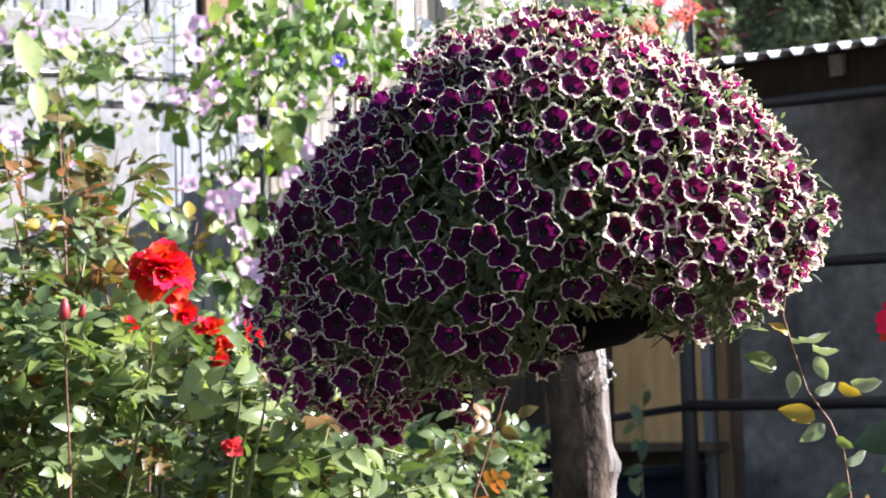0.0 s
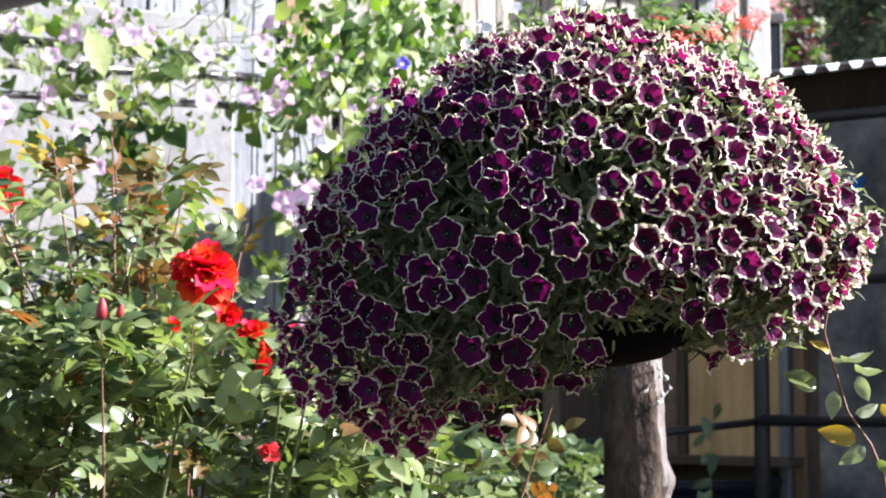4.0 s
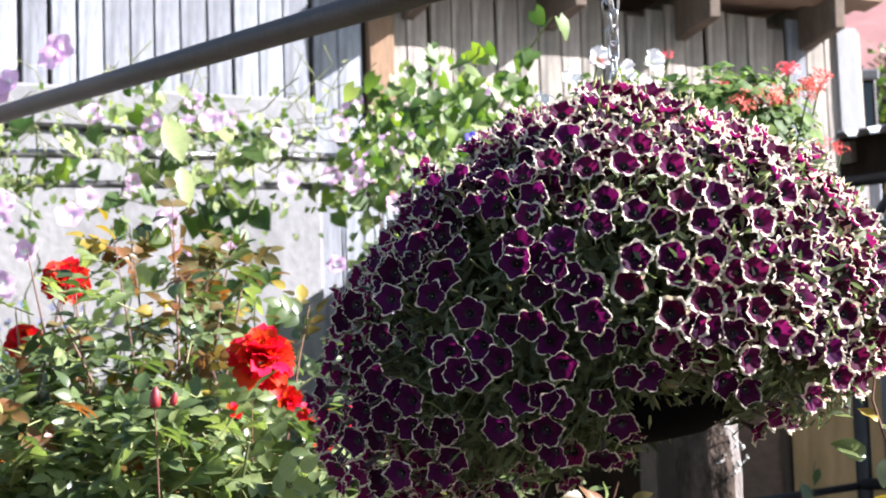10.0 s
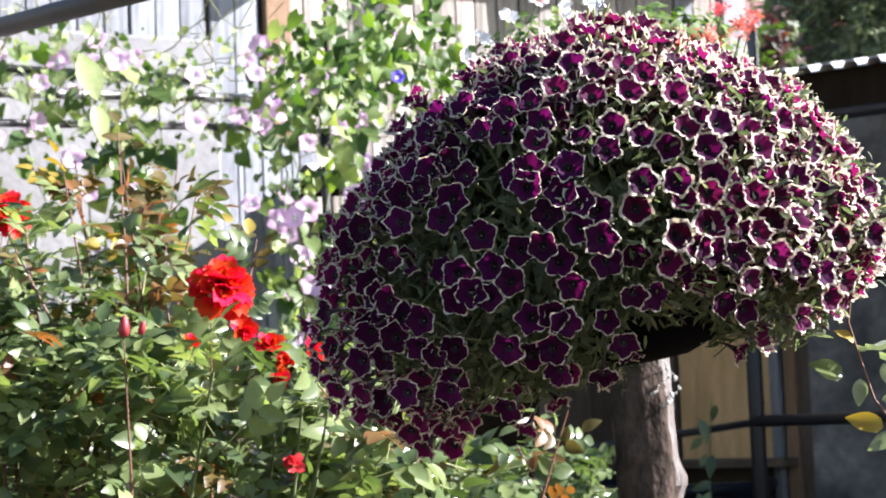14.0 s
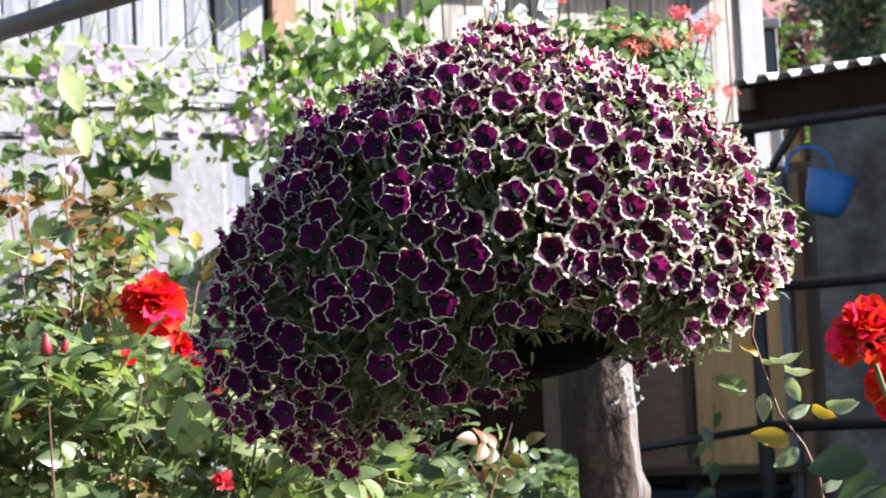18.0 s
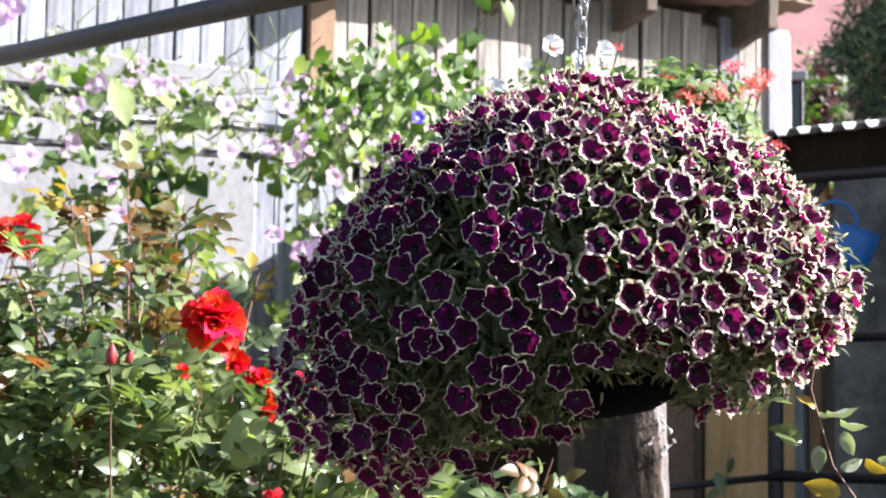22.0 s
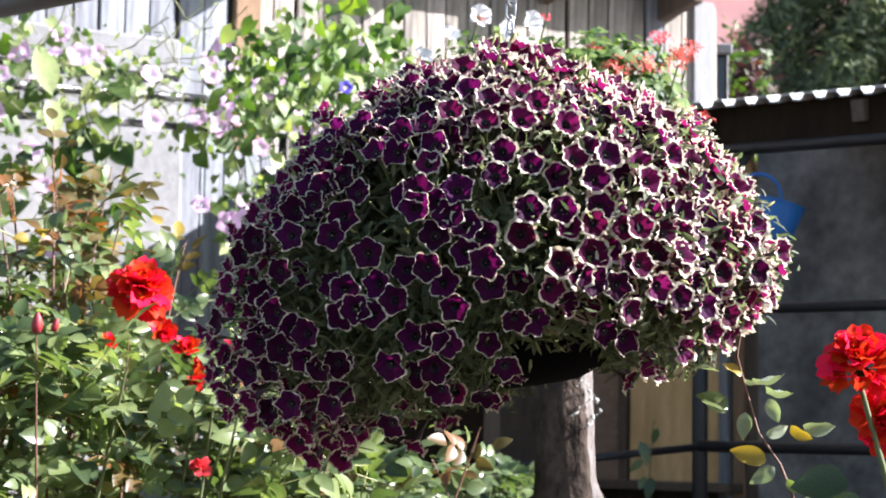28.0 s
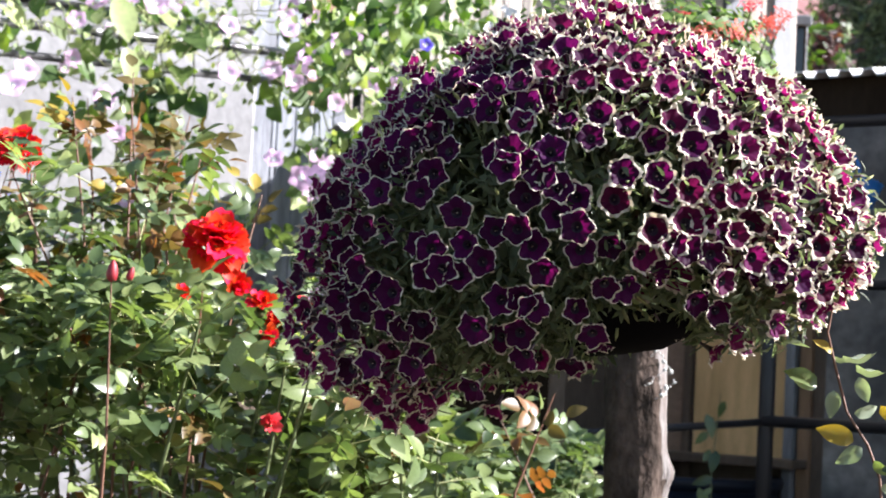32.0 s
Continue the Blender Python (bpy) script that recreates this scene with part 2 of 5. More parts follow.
M = {
    "soil": material("soil", (0.07, 0.05, 0.035), 0.95, vary=0.4, scale=3, bump=0.8, bscale=30),
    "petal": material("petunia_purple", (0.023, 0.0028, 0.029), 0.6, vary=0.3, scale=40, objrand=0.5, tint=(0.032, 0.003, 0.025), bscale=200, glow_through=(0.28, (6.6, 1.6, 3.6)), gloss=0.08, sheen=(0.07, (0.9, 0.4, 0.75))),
    # lighter, redder copy of the purple petal, with sunlight put into its colour
    "petal_sunlit": material("petunia_purple_sunlit", (0.070, 0.006, 0.043), 0.6, vary=0.3, scale=40, objrand=0.4, bscale=200, glow_through=(0.32, (5.6, 2.6, 3.6)), gloss=0.08, sheen=(0.08, (1.0, 0.35, 0.65))),
    "rim": material("petunia_cream_rim", (0.61, 0.555, 0.46), 0.6, vary=0.18, scale=60, objrand=0.12, tint=(0.60, 0.53, 0.44), bscale=200, glow_through=(0.42, (1.05, 1.0, 0.82))),
    "bud": material("petunia_bud", (0.36, 0.38, 0.17), 0.6, vary=0.25, scale=60, objrand=0.3, glow_through=(0.3, (1.2, 1.2, 0.6))),
    "throat": material("petunia_throat", (0.012, 0.003, 0.014), 0.6, vary=0.2),
    "tube": material("petunia_tube", (0.10, 0.045, 0.10), 0.6, vary=0.3, scale=60, tint=(0.10, 0.10, 0.06), glow_through=(0.3, (1.3, 1.0, 1.2))),
    "pleaf": material("petunia_leaf", (0.112, 0.142, 0.084), 0.5, vary=0.3, scale=30, island=0.5, gloss=0.28, glow_through=(0.34, (2.3, 2.4, 1.5))),
    "rleaf": material("rose_leaf", (0.122, 0.172, 0.071), 0.30, vary=0.35, scale=25, island=0.6, glow_through=(0.3, (1.55, 1.72, 0.72))),
    "rleaf_light": material("rose_leaf_light", (0.205, 0.268, 0.112), 0.34, vary=0.3, scale=25, island=0.55, glow_through=(0.38, (1.33, 1.43, 0.68))),
    "rleaf_red": material("rose_leaf_young", (0.17, 0.065, 0.03), 0.4, vary=0.3, scale=25, island=0.5, tint=(0.16, 0.12, 0.03), glow_through=(0.4, (1.8, 1.2, 0.6))),
    "paleleaf": material("leaf_pale_grey_green", (0.33, 0.39, 0.28), 0.26, vary=0.2, scale=40, objrand=0.25, glow_through=(0.3, (1.1, 1.2, 0.6))),
    "olive": material("olive_rose_leaf", (0.15, 0.125, 0.05), 0.6, vary=0.3, scale=25, island=0.4, gloss=0.2, glow_through=(0.35, (1.4, 1.2, 0.6))),
    "yleaf": material("leaf_yellow", (0.37, 0.25, 0.03), 0.45, vary=0.25, scale=40, tint=(0.30, 0.26, 0.06), glow_through=(0.35, (1.2, 1.1, 0.4))),
    "vleaf": material("vine_leaf", (0.085, 0.145, 0.040), 0.5, vary=0.3, scale=18, island=0.55, glow_through=(0.38, (1.6, 1.9, 0.4))),
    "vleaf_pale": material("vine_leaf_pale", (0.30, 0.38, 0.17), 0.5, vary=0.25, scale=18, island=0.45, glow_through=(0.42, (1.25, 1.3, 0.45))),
    "stem": material("green_stem", (0.12, 0.15, 0.06), 0.6, vary=0.3, scale=30),
    "stem_red": material("reddish_stem", (0.16, 0.075, 0.045), 0.55, vary=0.3, scale=30),
    "red": material("red_rose_petal", (0.72, 0.020, 0.014), 0.45, vary=0.18, scale=30, objrand=0.3, tint=(0.62, 0.012, 0.010), glow_through=(0.3, (1.25, 0.9, 0.8)), gloss=0.15),
    "pinkred": material("coral_bud_petal", (0.75, 0.06, 0.075), 0.5, vary=0.15, scale=30, glow_through=(0.3, (1.2, 1, 1))),
    "pink": material("pink_glory_petal", (0.85, 0.50, 0.80), 0.6, vary=0.1, scale=30, objrand=0.3, tint=(0.88, 0.66, 0.86), glow_through=(0.5, (1.08, 1.0, 1.08))),
    "blue": material("blue_glory_petal", (0.10, 0.07, 0.62), 0.6, vary=0.1, scale=30, glow_through=(0.4, (1.2, 1.1, 1.2))),
    "white": material("white_petal", (0.82, 0.82, 0.84), 0.6, vary=0.06, scale=30, glow_through=(0.35, (1, 1, 1))),
    "coral": material("geranium_petal", (0.82, 0.105, 0.105), 0.55, vary=0.15, scale=30, objrand=0.2, tint=(0.84, 0.17, 0.15), glow_through=(0.35, (1.1, 1, 1))),
    "gleaf": material("geranium_leaf", (0.115, 0.19, 0.052), 0.55, vary=0.3, scale=25, island=0.5, gloss=0.25, glow_through=(0.32, (1.4, 1.6, 0.5))),
    "pot": material("black_plastic", (0.004, 0.004, 0.0045), 0.7, vary=0.3, scale=10, bump=0.1, gloss=0.02),
    "steel": material("galvanised_steel", (0.55, 0.56, 0.58), 0.3, 0.9, vary=0.2, scale=40, bump=0.1),
    "pipe": material("dark_painted_pipe", (0.024, 0.016, 0.014), 0.5, 0.0, vary=0.4, scale=7, gloss=0.25, tint=(0.05, 0.033, 0.027), bump=0.25, bscale=120, stretch=(1, 1, 1)),
    "blackpipe": material("black_painted_pipe", (0.016, 0.015, 0.018), 0.5, 0.0, vary=0.3, scale=8, bump=0.15, bscale=100),
    "board": material("weathered_board", (0.285, 0.305, 0.34), 0.85, vary=0.5, scale=3, objrand=0.22, tint=(0.175, 0.185, 0.205), amount=0.35, bump=0.4, bscale=18, stretch=(9, 9, 0.7)),
    "board_warm": material("warm_board", (0.40, 0.36, 0.315), 0.85, vary=0.5, scale=3, objrand=0.25, tint=(0.20, 0.18, 0.165), amount=0.3, bump=0.4, bscale=18, stretch=(9, 9, 0.7)),
    "brown": material("brown_post_wood", (0.27, 0.165, 0.095), 0.8, vary=0.35, scale=4, tint=(0.19, 0.12, 0.075), bump=0.4, bscale=20, stretch=(9, 9, 0.7)),
    "darkwood": material("tarred_dark_wood", (0.028, 0.019, 0.013), 0.95, vary=0.35, gloss=0.05, scale=4, bump=0.4, bscale=20, stretch=(4, 4, 1)),
    "oldwood": material("old_dark_wood", (0.13, 0.095, 0.07), 0.85, vary=0.35, scale=4, bump=0.4, bscale=20, stretch=(4, 4, 1)),
    "concrete": material("pale_concrete", (0.275, 0.275, 0.283), 0.92, vary=0.25, scale=2.5, tint=(0.185, 0.185, 0.192), bump=0.5, bscale=25),
    "greywall": material("grey_render", (0.225, 0.22, 0.215), 0.9, vary=0.6, scale=3.2, tint=(0.09, 0.092, 0.095), bump=0.7, bscale=16, amount=0.4),
    "ply": material("ochre_plywood", (0.74, 0.50, 0.25), 0.75, vary=0.2, scale=2.5, tint=(0.50, 0.33, 0.15), bump=0.2, bscale=30, stretch=(6, 6, 1)),
    "slate": material("corrugated_slate", (0.55, 0.55, 0.56), 0.8, vary=0.15, scale=5, bump=0.3),
    "oldslate": material("old_grey_slate", (0.27, 0.27, 0.28), 0.85, vary=0.2, scale=5, bump=0.3),
    "eavewood": material("brown_eave_plank", (0.33, 0.225, 0.16), 0.85, vary=0.3, scale=3, bump=0.4, bscale=18, stretch=(0.7, 9, 9)),
    "redroof": material("red_metal_roof", (0.60, 0.34, 0.325), 0.6, vary=0.12, scale=1.5),
    "housewall": material("grey_house_wall", (0.34, 0.35, 0.38), 0.8, vary=0.1, scale=1.5),
    "bark": material("grey_bark", (0.18, 0.166, 0.157), 0.95, vary=0.55, scale=11, gloss=0.05, tint=(0.03, 0.025, 0.022), bump=1.0, bscale=52, stretch=(1, 1, 0.7), amount=0.4),
    # dark and pale stump colours: shade and sunlight are painted into the pair
    "shadebark": material("shaded_brown_bark", (0.095, 0.072, 0.06), 0.95, vary=0.5, scale=14, gloss=0.05, tint=(0.03, 0.024, 0.02), bump=1.0, bscale=60, stretch=(1, 1, 0.6), amount=0.4),
    "sunlitwood": material("sunlit_grey_wood", (0.205, 0.193, 0.184), 0.9, vary=0.35, scale=20, gloss=0.05, tint=(0.15, 0.13, 0.12), bump=0.6, bscale=60, stretch=(3, 3, 0.6), amount=0.3),
    "bluecan": material("blue_plastic", (0.02, 0.16, 0.50), 0.4, vary=0.1, scale=6),
    "needle": material("spruce_needle", (0.205, 0.255, 0.14), 0.7, vary=0.35, scale=2.5, island=0.6, glow_through=(0.35, (1.2, 1.25, 0.8))),
    "hill": material("far_foliage", (0.12, 0.17, 0.06), 0.9, vary=0.35, scale=1.0, bump=1, island=0.4),
    "glass": material("dark_window", (0.03, 0.04, 0.055), 0.1, vary=0.1, scale=3),
    # worn dark paint; its pale patches are sun glints put into the colour
    "railpaint": material("worn_glint_rail_paint", (0.22, 0.22, 0.23), 0.32, 0.2, vary=0.4, scale=9, tint=(0.02, 0.02, 0.022), bump=0.2, bscale=90, amount=0.2, gloss=0.7),
    "tendril": material("pale_tendril", (0.27, 0.29, 0.12), 0.6, vary=0.3, scale=30),
    "budred": material("dark_bud_petal", (0.30, 0.02, 0.03), 0.5, vary=0.2, scale=30),
    "vleaf_bright": material("sunny_vine_leaf", (0.125, 0.215, 0.042), 0.45, vary=0.3, scale=18, island=0.6, glow_through=(0.42, (1.6, 1.7, 0.4))),
    "petal_back": material("petunia_outside", (0.13, 0.030, 0.105), 0.65, vary=0.3, scale=60, objrand=0.4, tint=(0.20, 0.09, 0.13), bscale=200, glow_through=(0.35, (1.5, 0.9, 1.2))),
    "paleboard": material("limewashed_board", (0.25, 0.26, 0.275), 0.85, vary=0.4, scale=3, objrand=0.1, tint=(0.22, 0.225, 0.24), amount=0.4, bump=0.4, bscale=18, stretch=(9, 9, 0.7)),
    "tubplastic": material("dark_blue_plastic", (0.006, 0.010, 0.022), 0.5, vary=0.3, scale=6, gloss=0.3),
    "peach": material("peach_render", (0.62, 0.40, 0.27), 0.85, vary=0.12, scale=1.5),
    "lobelia": material("small_blue_petal", (0.22, 0.26, 0.75), 0.6, vary=0.15, scale=30, objrand=0.2, glow_through=(0.4, (1.1, 1.1, 1.1))),
    "maroon": material("dark_maroon_leaf", (0.085, 0.045, 0.040), 0.55, vary=0.3, scale=12, island=0.6, glow_through=(0.25, (1.6, 0.9, 0.8))),
    "web": material("lichen_flake", (0.55, 0.55, 0.53), 0.9, vary=0.15, scale=30),
}


# ---- tools ----
def link_mesh(name, me, mats, parent=None, label="", kind=""):
    for m in mats if isinstance(mats, (list, tuple)) else [mats]:
        me.materials.append(M[m])
    ob = new(name, me)
    if parent is not None:
        ob.parent = parent
    return tagged(ob, label, kind=kind)


def part(name, bm, mats, parent=None, label="", kind="", smooth=False):
    me = bpy.data.meshes.new(name)
    if smooth:
        for f in bm.faces:
            f.smooth = True
    bm.to_mesh(me)
    bm.free()
    return link_mesh(name, me, mats, parent, label, kind)


def thing(name, place, label, category, group="", kind=""):
    ob = new(name)
    ob.location = place
    ob.empty_display_size = 0.05
    return tagged(ob, label, category, group, kind)


def world_part(name, bm, mats, parent, label="", kind="", smooth=False):
    """A part whose mesh is given in world coordinates, under a parent that is only moved."""
    bmesh.ops.translate(bm, verts=bm.verts, vec=-Vector(parent.location))
    return part(name, bm, mats, parent, label, kind, smooth)


def add_box(bm, m, sx, sy, sz, bevel=0.0):
    made = bmesh.ops.create_cube(bm, size=1.0, matrix=m @ Matrix.Diagonal((sx, sy, sz, 1)))
    if bevel:
        edges = {e for v in made["verts"] for e in v.link_edges}
        bmesh.ops.bevel(bm, geom=list(edges), offset=bevel, segments=1, affect="EDGES")
    return bm


def box(m, sx, sy, sz, bevel=0.0):
    return add_box(bmesh.new(), m, sx, sy, sz, bevel)


def tube(bm, points, radii, sides=8, caps=True):
    """A round bar along points, of the given radius or radii."""
    points = [Vector(p) for p in points]
    if not isinstance(radii, (list, tuple)):
        radii = [radii] * len(points)
    rings, side = [], None
    for i, p in enumerate(points):
        d = (points[min(i + 1, len(points) - 1)] - points[max(i - 1, 0)]).normalized()
        if side is None:
            side = d.orthogonal().normalized()
        side = (side - d * side.dot(d)).normalized()
        other = d.cross(side)
        rings.append([bm.verts.new(p + radii[i] * (math.cos(a) * side + math.sin(a) * other))
                      for a in (2 * math.pi * k / sides for k in range(sides))])
    for a, b in zip(rings, rings[1:]):
        for k in range(sides):
            f = bm.faces.new((a[k], a[(k + 1) % sides], b[(k + 1) % sides], b[k]))
            f.smooth = True
    if caps:
        bm.faces.new(rings[0][::-1])
        bm.faces.new(rings[-1])
    return bm


def lathe(bm, profile, sides=24, mat=0):
    """A turned form round z from (radius, height) pairs."""
    rings = [[bm.verts.new((r * math.cos(a), r * math.sin(a), z)) for a in (2 * math.pi * k / sides for k in range(sides))] for r, z in profile]
    for a, b in zip(rings, rings[1:]):
        for k in range(sides):
            f = bm.faces.new((a[k], a[(k + 1) % sides], b[(k + 1) % sides], b[k]))
            f.material_index, f.smooth = mat, True
    return bm


def facing(normal, spin, place, size):
    """A pose whose z looks along normal, turned by spin."""
    z = Vector(normal).normalized()
    q = z.to_track_quat("Z", "Y").to_matrix().to_4x4()
    return Matrix.Translation(place) @ q @ Matrix.Rotation(spin, 4, "Z") @ Matrix.Scale(size, 4)


def leaf_form(width=0.5, fold=0.12, droop=0.25, heart=False, steps=4):
    """A leaf one long along +y, folded along its rib, its blade in the xy plane."""
    verts, faces = [], []
    for i in range(steps + 1):
        t = i / steps
        w = width * math.sin(math.pi * min(1, t ** 0.78 * 0.98 + 0.015)) ** 0.8 * 0.5
        if heart:
            w = width * (0.30, 0.50, 0.42, 0.23, 0.0)[i] if steps == 4 else w
        z = -droop * t * t
        back = (-0.22 if i == 0 else -0.05 if i == 1 else 0) if heart else 0
        verts += [(-w, t + back, z + fold * w * 2), (0, t, z), (w, t + back, z + fold * w * 2)]
    for i in range(steps):
        a = 3 * i
        faces += [(a, a + 1, a + 4, a + 3), (a + 1, a + 2, a + 5, a + 4)]
    return np.array(verts), faces


def joined(name, form, poses, mats, parent, label="", pick=None, kind="stuff", single=0, one="leaf"):
    """Many copies of small forms in one mesh. form: (verts, faces); pick: a material index for each copy;
    single: how many of the nearest become objects of their own, named one."""
    if single:
        order = sorted(range(len(poses)), key=lambda k: poses[k].translation.y - 0.2 * poses[k].translation.z)
        pick = list(pick) if pick is not None else [0] * len(poses)
        own = {}
        back = Matrix.Translation(-Vector(parent.location))
        for k in order[:single]:
            if pick[k] not in own:
                me = bpy.data.meshes.new(one)
                me.from_pydata(form[0].tolist(), [], form[1])
                me.polygons.foreach_set("use_smooth", np.ones(len(form[1]), dtype=bool))
                me.materials.append(M[mats[pick[k]]])
                own[pick[k]] = me
            ob = new(one, own[pick[k]])
            ob.parent = parent
            ob.matrix_local = back @ poses[k]
        poses = [poses[k] for k in order[single:]]
        pick = [pick[k] for k in order[single:]]
        if not poses:
            return None
    verts, faces = form
    n = len(verts)
    mats4 = np.array([np.array(p) for p in poses])
    inv = np.array(Matrix.Translation(-Vector(parent.location)))
    mats4 = inv @ mats4
    allv = np.einsum("kij,nj->kni", mats4[:, :3, :3], verts) + mats4[:, None, :3, 3]
    me = bpy.data.meshes.new(name)
    allf = [tuple(i + k * n for i in f) for k in range(len(poses)) for f in faces]
    me.from_pydata(allv.reshape(-1, 3).tolist(), [], allf)
    if pick is not None:
        me.polygons.foreach_set("material_index", np.repeat(np.array(pick, dtype=np.int32), len(faces)))
    me.polygons.foreach_set("use_smooth", np.ones(len(allf), dtype=bool))
    me.update()
    return link_mesh(name, me, mats, parent, label, kind)


def rnd(a, b):
    return random.uniform(a, b)


def rand_dir():
    return Vector((random.gauss(0, 1), random.gauss(0, 1), random.gauss(0, 1))).normalized()


# ---- ground ----
bm = bmesh.new()
bmesh.ops.create_grid(bm, x_segments=60, y_segments=60, size=400)
for v in bm.verts:
    v.co.y += 200
tagged(part("ground", bm, "soil"), "dark bare garden soil under the plants", "ground", kind="structure")

# ---- wooden shed behind the wall ----
WA = Vector((-1.29, 10.3, 0))
WD = Vector((0.849, 0.529, 0)).normalized()
WN = Vector((WD.y, -WD.x, 0))
RZ = math.degrees(math.atan2(WD.y, WD.x))


def on_wall(s, out, z):
    """A place s metres along the shed wall, out metres in front of it, at height z."""
    return WA + WD * s + WN * out + Vector((0, 0, z))


def wall_pose(s, out, z):
    return Matrix.Translation(on_wall(s, out, z)) @ Matrix.Rotation(radians(RZ), 4, "Z")


shed = thing("wooden_shed", on_wall(0, 0, 0), "weathered grey board shed with overhanging eaves above a wall", "shed")
s = -6.0
board_meshes = []
for k in range(5):
    b = box(Matrix.Identity(4), 0.118 + 0.006 * k, 0.024, 2.3, 0.003)
    for v in b.verts:
        v.co.x += 0.003 * math.sin(v.co.z * 3 + k)
    me = bpy.data.meshes.new("board")
    b.to_mesh(me)
    b.free()
    board_meshes.append(me)
warm = [me.copy() for me in board_meshes]
for me in board_meshes:
    me.materials.append(M["board"])
for me in warm:
    me.materials.append(M["board_warm"])
while s < 3.2:
    k = random.randrange(5)
    w = 0.118 + 0.006 * k
    if not -0.09 < s + w / 2 < 0.09:
        ob = new("board", (warm if s > 0 and random.random() < 0.85 else board_meshes)[k])
        ob.parent = shed
        ob.matrix_local = Matrix.Translation(-shed.location) @ wall_pose(s + w / 2, rnd(-0.006, 0.006), 3.06 + rnd(-0.05, 0.05)) @ Matrix.Rotation(radians(rnd(-0.25, 0.25)), 4, "Y")
    s += w + random.choice((0.007, 0.011, 0.016, 0.026))
world_part("corner_post", box(wall_pose(0.0, 0.02, 3.05), 0.15, 0.06, 2.35, 0.006), "brown", shed, "brown timber post")
world_part("end_board", box(wall_pose(3.16, 0.03, 2.75), 0.16, 0.03, 2.9, 0.004), "paleboard", shed, "whitewashed corner board")
world_part("back_wall", box(wall_pose(-1.4, -1.6, 2.1), 9.2, 3.1, 4.2), "oldwood", shed)
# the roof: planks below, corrugated sheet above, rafters that reach out of the wall
EZ, EO = 4.26, 0.32
for k in range(4):
    s = 2.85 - 0.89 * k
    b = box(Matrix.Identity(4), 0.075, 0.84, 0.32, 0.006)
    for v in b.verts:
        if v.co.y < 0:
            v.co.z += 0.03
            v.co.y += 0.05 if v.co.z < 0 else 0
    bmesh.ops.transform(b, verts=b.verts, matrix=wall_pose(s, 0.0, EZ - 0.075) @ Matrix.Rotation(radians(-7), 4, "X"))
    world_part("rafter", b, "oldwood", shed, "weathered rafter end")
for k in range(5):
    b = box(wall_pose(1.56, EO - 0.06 - 0.19 * k, EZ + 0.035 + 0.022 * k) @ Matrix.Rotation(radians(-7), 4, "X"), 3.3, 0.18, 0.022, 0.003)
    world_part("eave_plank", b, "eavewood", shed)


def corrugated(bm, width, depth, pitch, height, m, flat=False, mat=0):
    """A wavy or ribbed sheet with thickness, along x, its front edge at y = 0."""
    n = int(width / pitch)
    xs = []
    for k in range(n):
        if flat:
            xs += [(k * pitch + f * pitch, h * height) for f, h in ((0.0, 0), (0.30, 0), (0.44, 1), (0.82, 1), (0.98, 0))]
        else:
            xs += [(k * pitch + f * pitch, height * 0.5 * (1 - math.cos(2 * math.pi * f))) for f in (0, 0.17, 0.33, 0.5, 0.67, 0.83)]
    rows = []
    for y, dz in ((0, 0), (depth, 0), (depth, -0.008), (0, -0.008)):
        rows.append([bm.verts.new(m @ Vector((x, y, z + dz))) for x, z in xs])
    rows.append(rows[0])
    for a, b in zip(rows, rows[1:]):
        for i in range(len(xs) - 1):
            bm.faces.new((a[i], a[i + 1], b[i + 1], b[i])).material_index = mat
    return bm


b = corrugated(bmesh.new(), 3.35, 1.9, 0.15, 0.045, wall_pose(-0.1, EO + 0.04, EZ + 0.05) @ Matrix.Rotation(radians(7), 4, "X"))
world_part("roof", b, "oldslate", shed, "grey corrugated slate roof")

# ---- concrete wall with rails in front of the shed ----
b = bmesh.new()
add_box(b, wall_pose(-3.6, 0.35, 1.61), 6.0, 0.5, 3.22, 0.015)
tagged(part("wall_north", b, "concrete"), "pale sunlit concrete wall", "wall", kind="structure")
b = box(wall_pose(-3.62, 0.36, 3.33), 5.96, 0.56, 0.2, 0.015)
tagged(part("wall_coping", b, "concrete"), "thin concrete coping along the wall", "coping", kind="structure")

RA, RB = Vector((-2.39, 8.0, 2.95)), Vector((-0.774, 8.6, 2.94))
RD = (RB - RA).normalized()
trellis = thing("trellis_rail", RA, "dark steel pipe rails carrying the climbing vine", "rail")
for dz, r in ((0.02, 0.021), (-0.11, 0.018)):
    world_part("rail", tube(bmesh.new(), [RA - RD * 3 + Vector((0, 0, dz)), RB + RD * 0.12 + Vector((0, 0, dz))], r, 10), "railpaint", trellis)
for k in (-2.4, -0.6, 1.6):
    p = RA + RD * k
    world_part("post", tube(bmesh.new(), [(p.x, p.y + 0.04, 0), (p.x, p.y + 0.04, 3.0)], 0.02, 10), "blackpipe", trellis)

# ---- lean-to on the other side ----
FA = Vector((1.06, 9.15, 0))
FD = Vector((0.83, -0.55, 0)).normalized()
FN = Vector((-FD.y, FD.x, 0))
lean_rz = math.atan2(FD.y, FD.x)


def on_lean(s, back, z):
    return FA + FD * s + FN * back + Vector((0, 0, z))


def lean_pose(s, back, z):
    return Matrix.Translation(on_lean(s, back, z)) @ Matrix.Rotation(lean_rz, 4, "Z")


lean = thing("lean_to_shed", on_lean(0, 0, 0), "shaded lean-to shelter with a corrugated roof and black pipe frame", "shed")
world_part("back_wall", box(lean_pose(2.25, 1.56, 1.665), 5.3, 0.1, 3.33), "greywall", lean, "stained grey rendered wall")
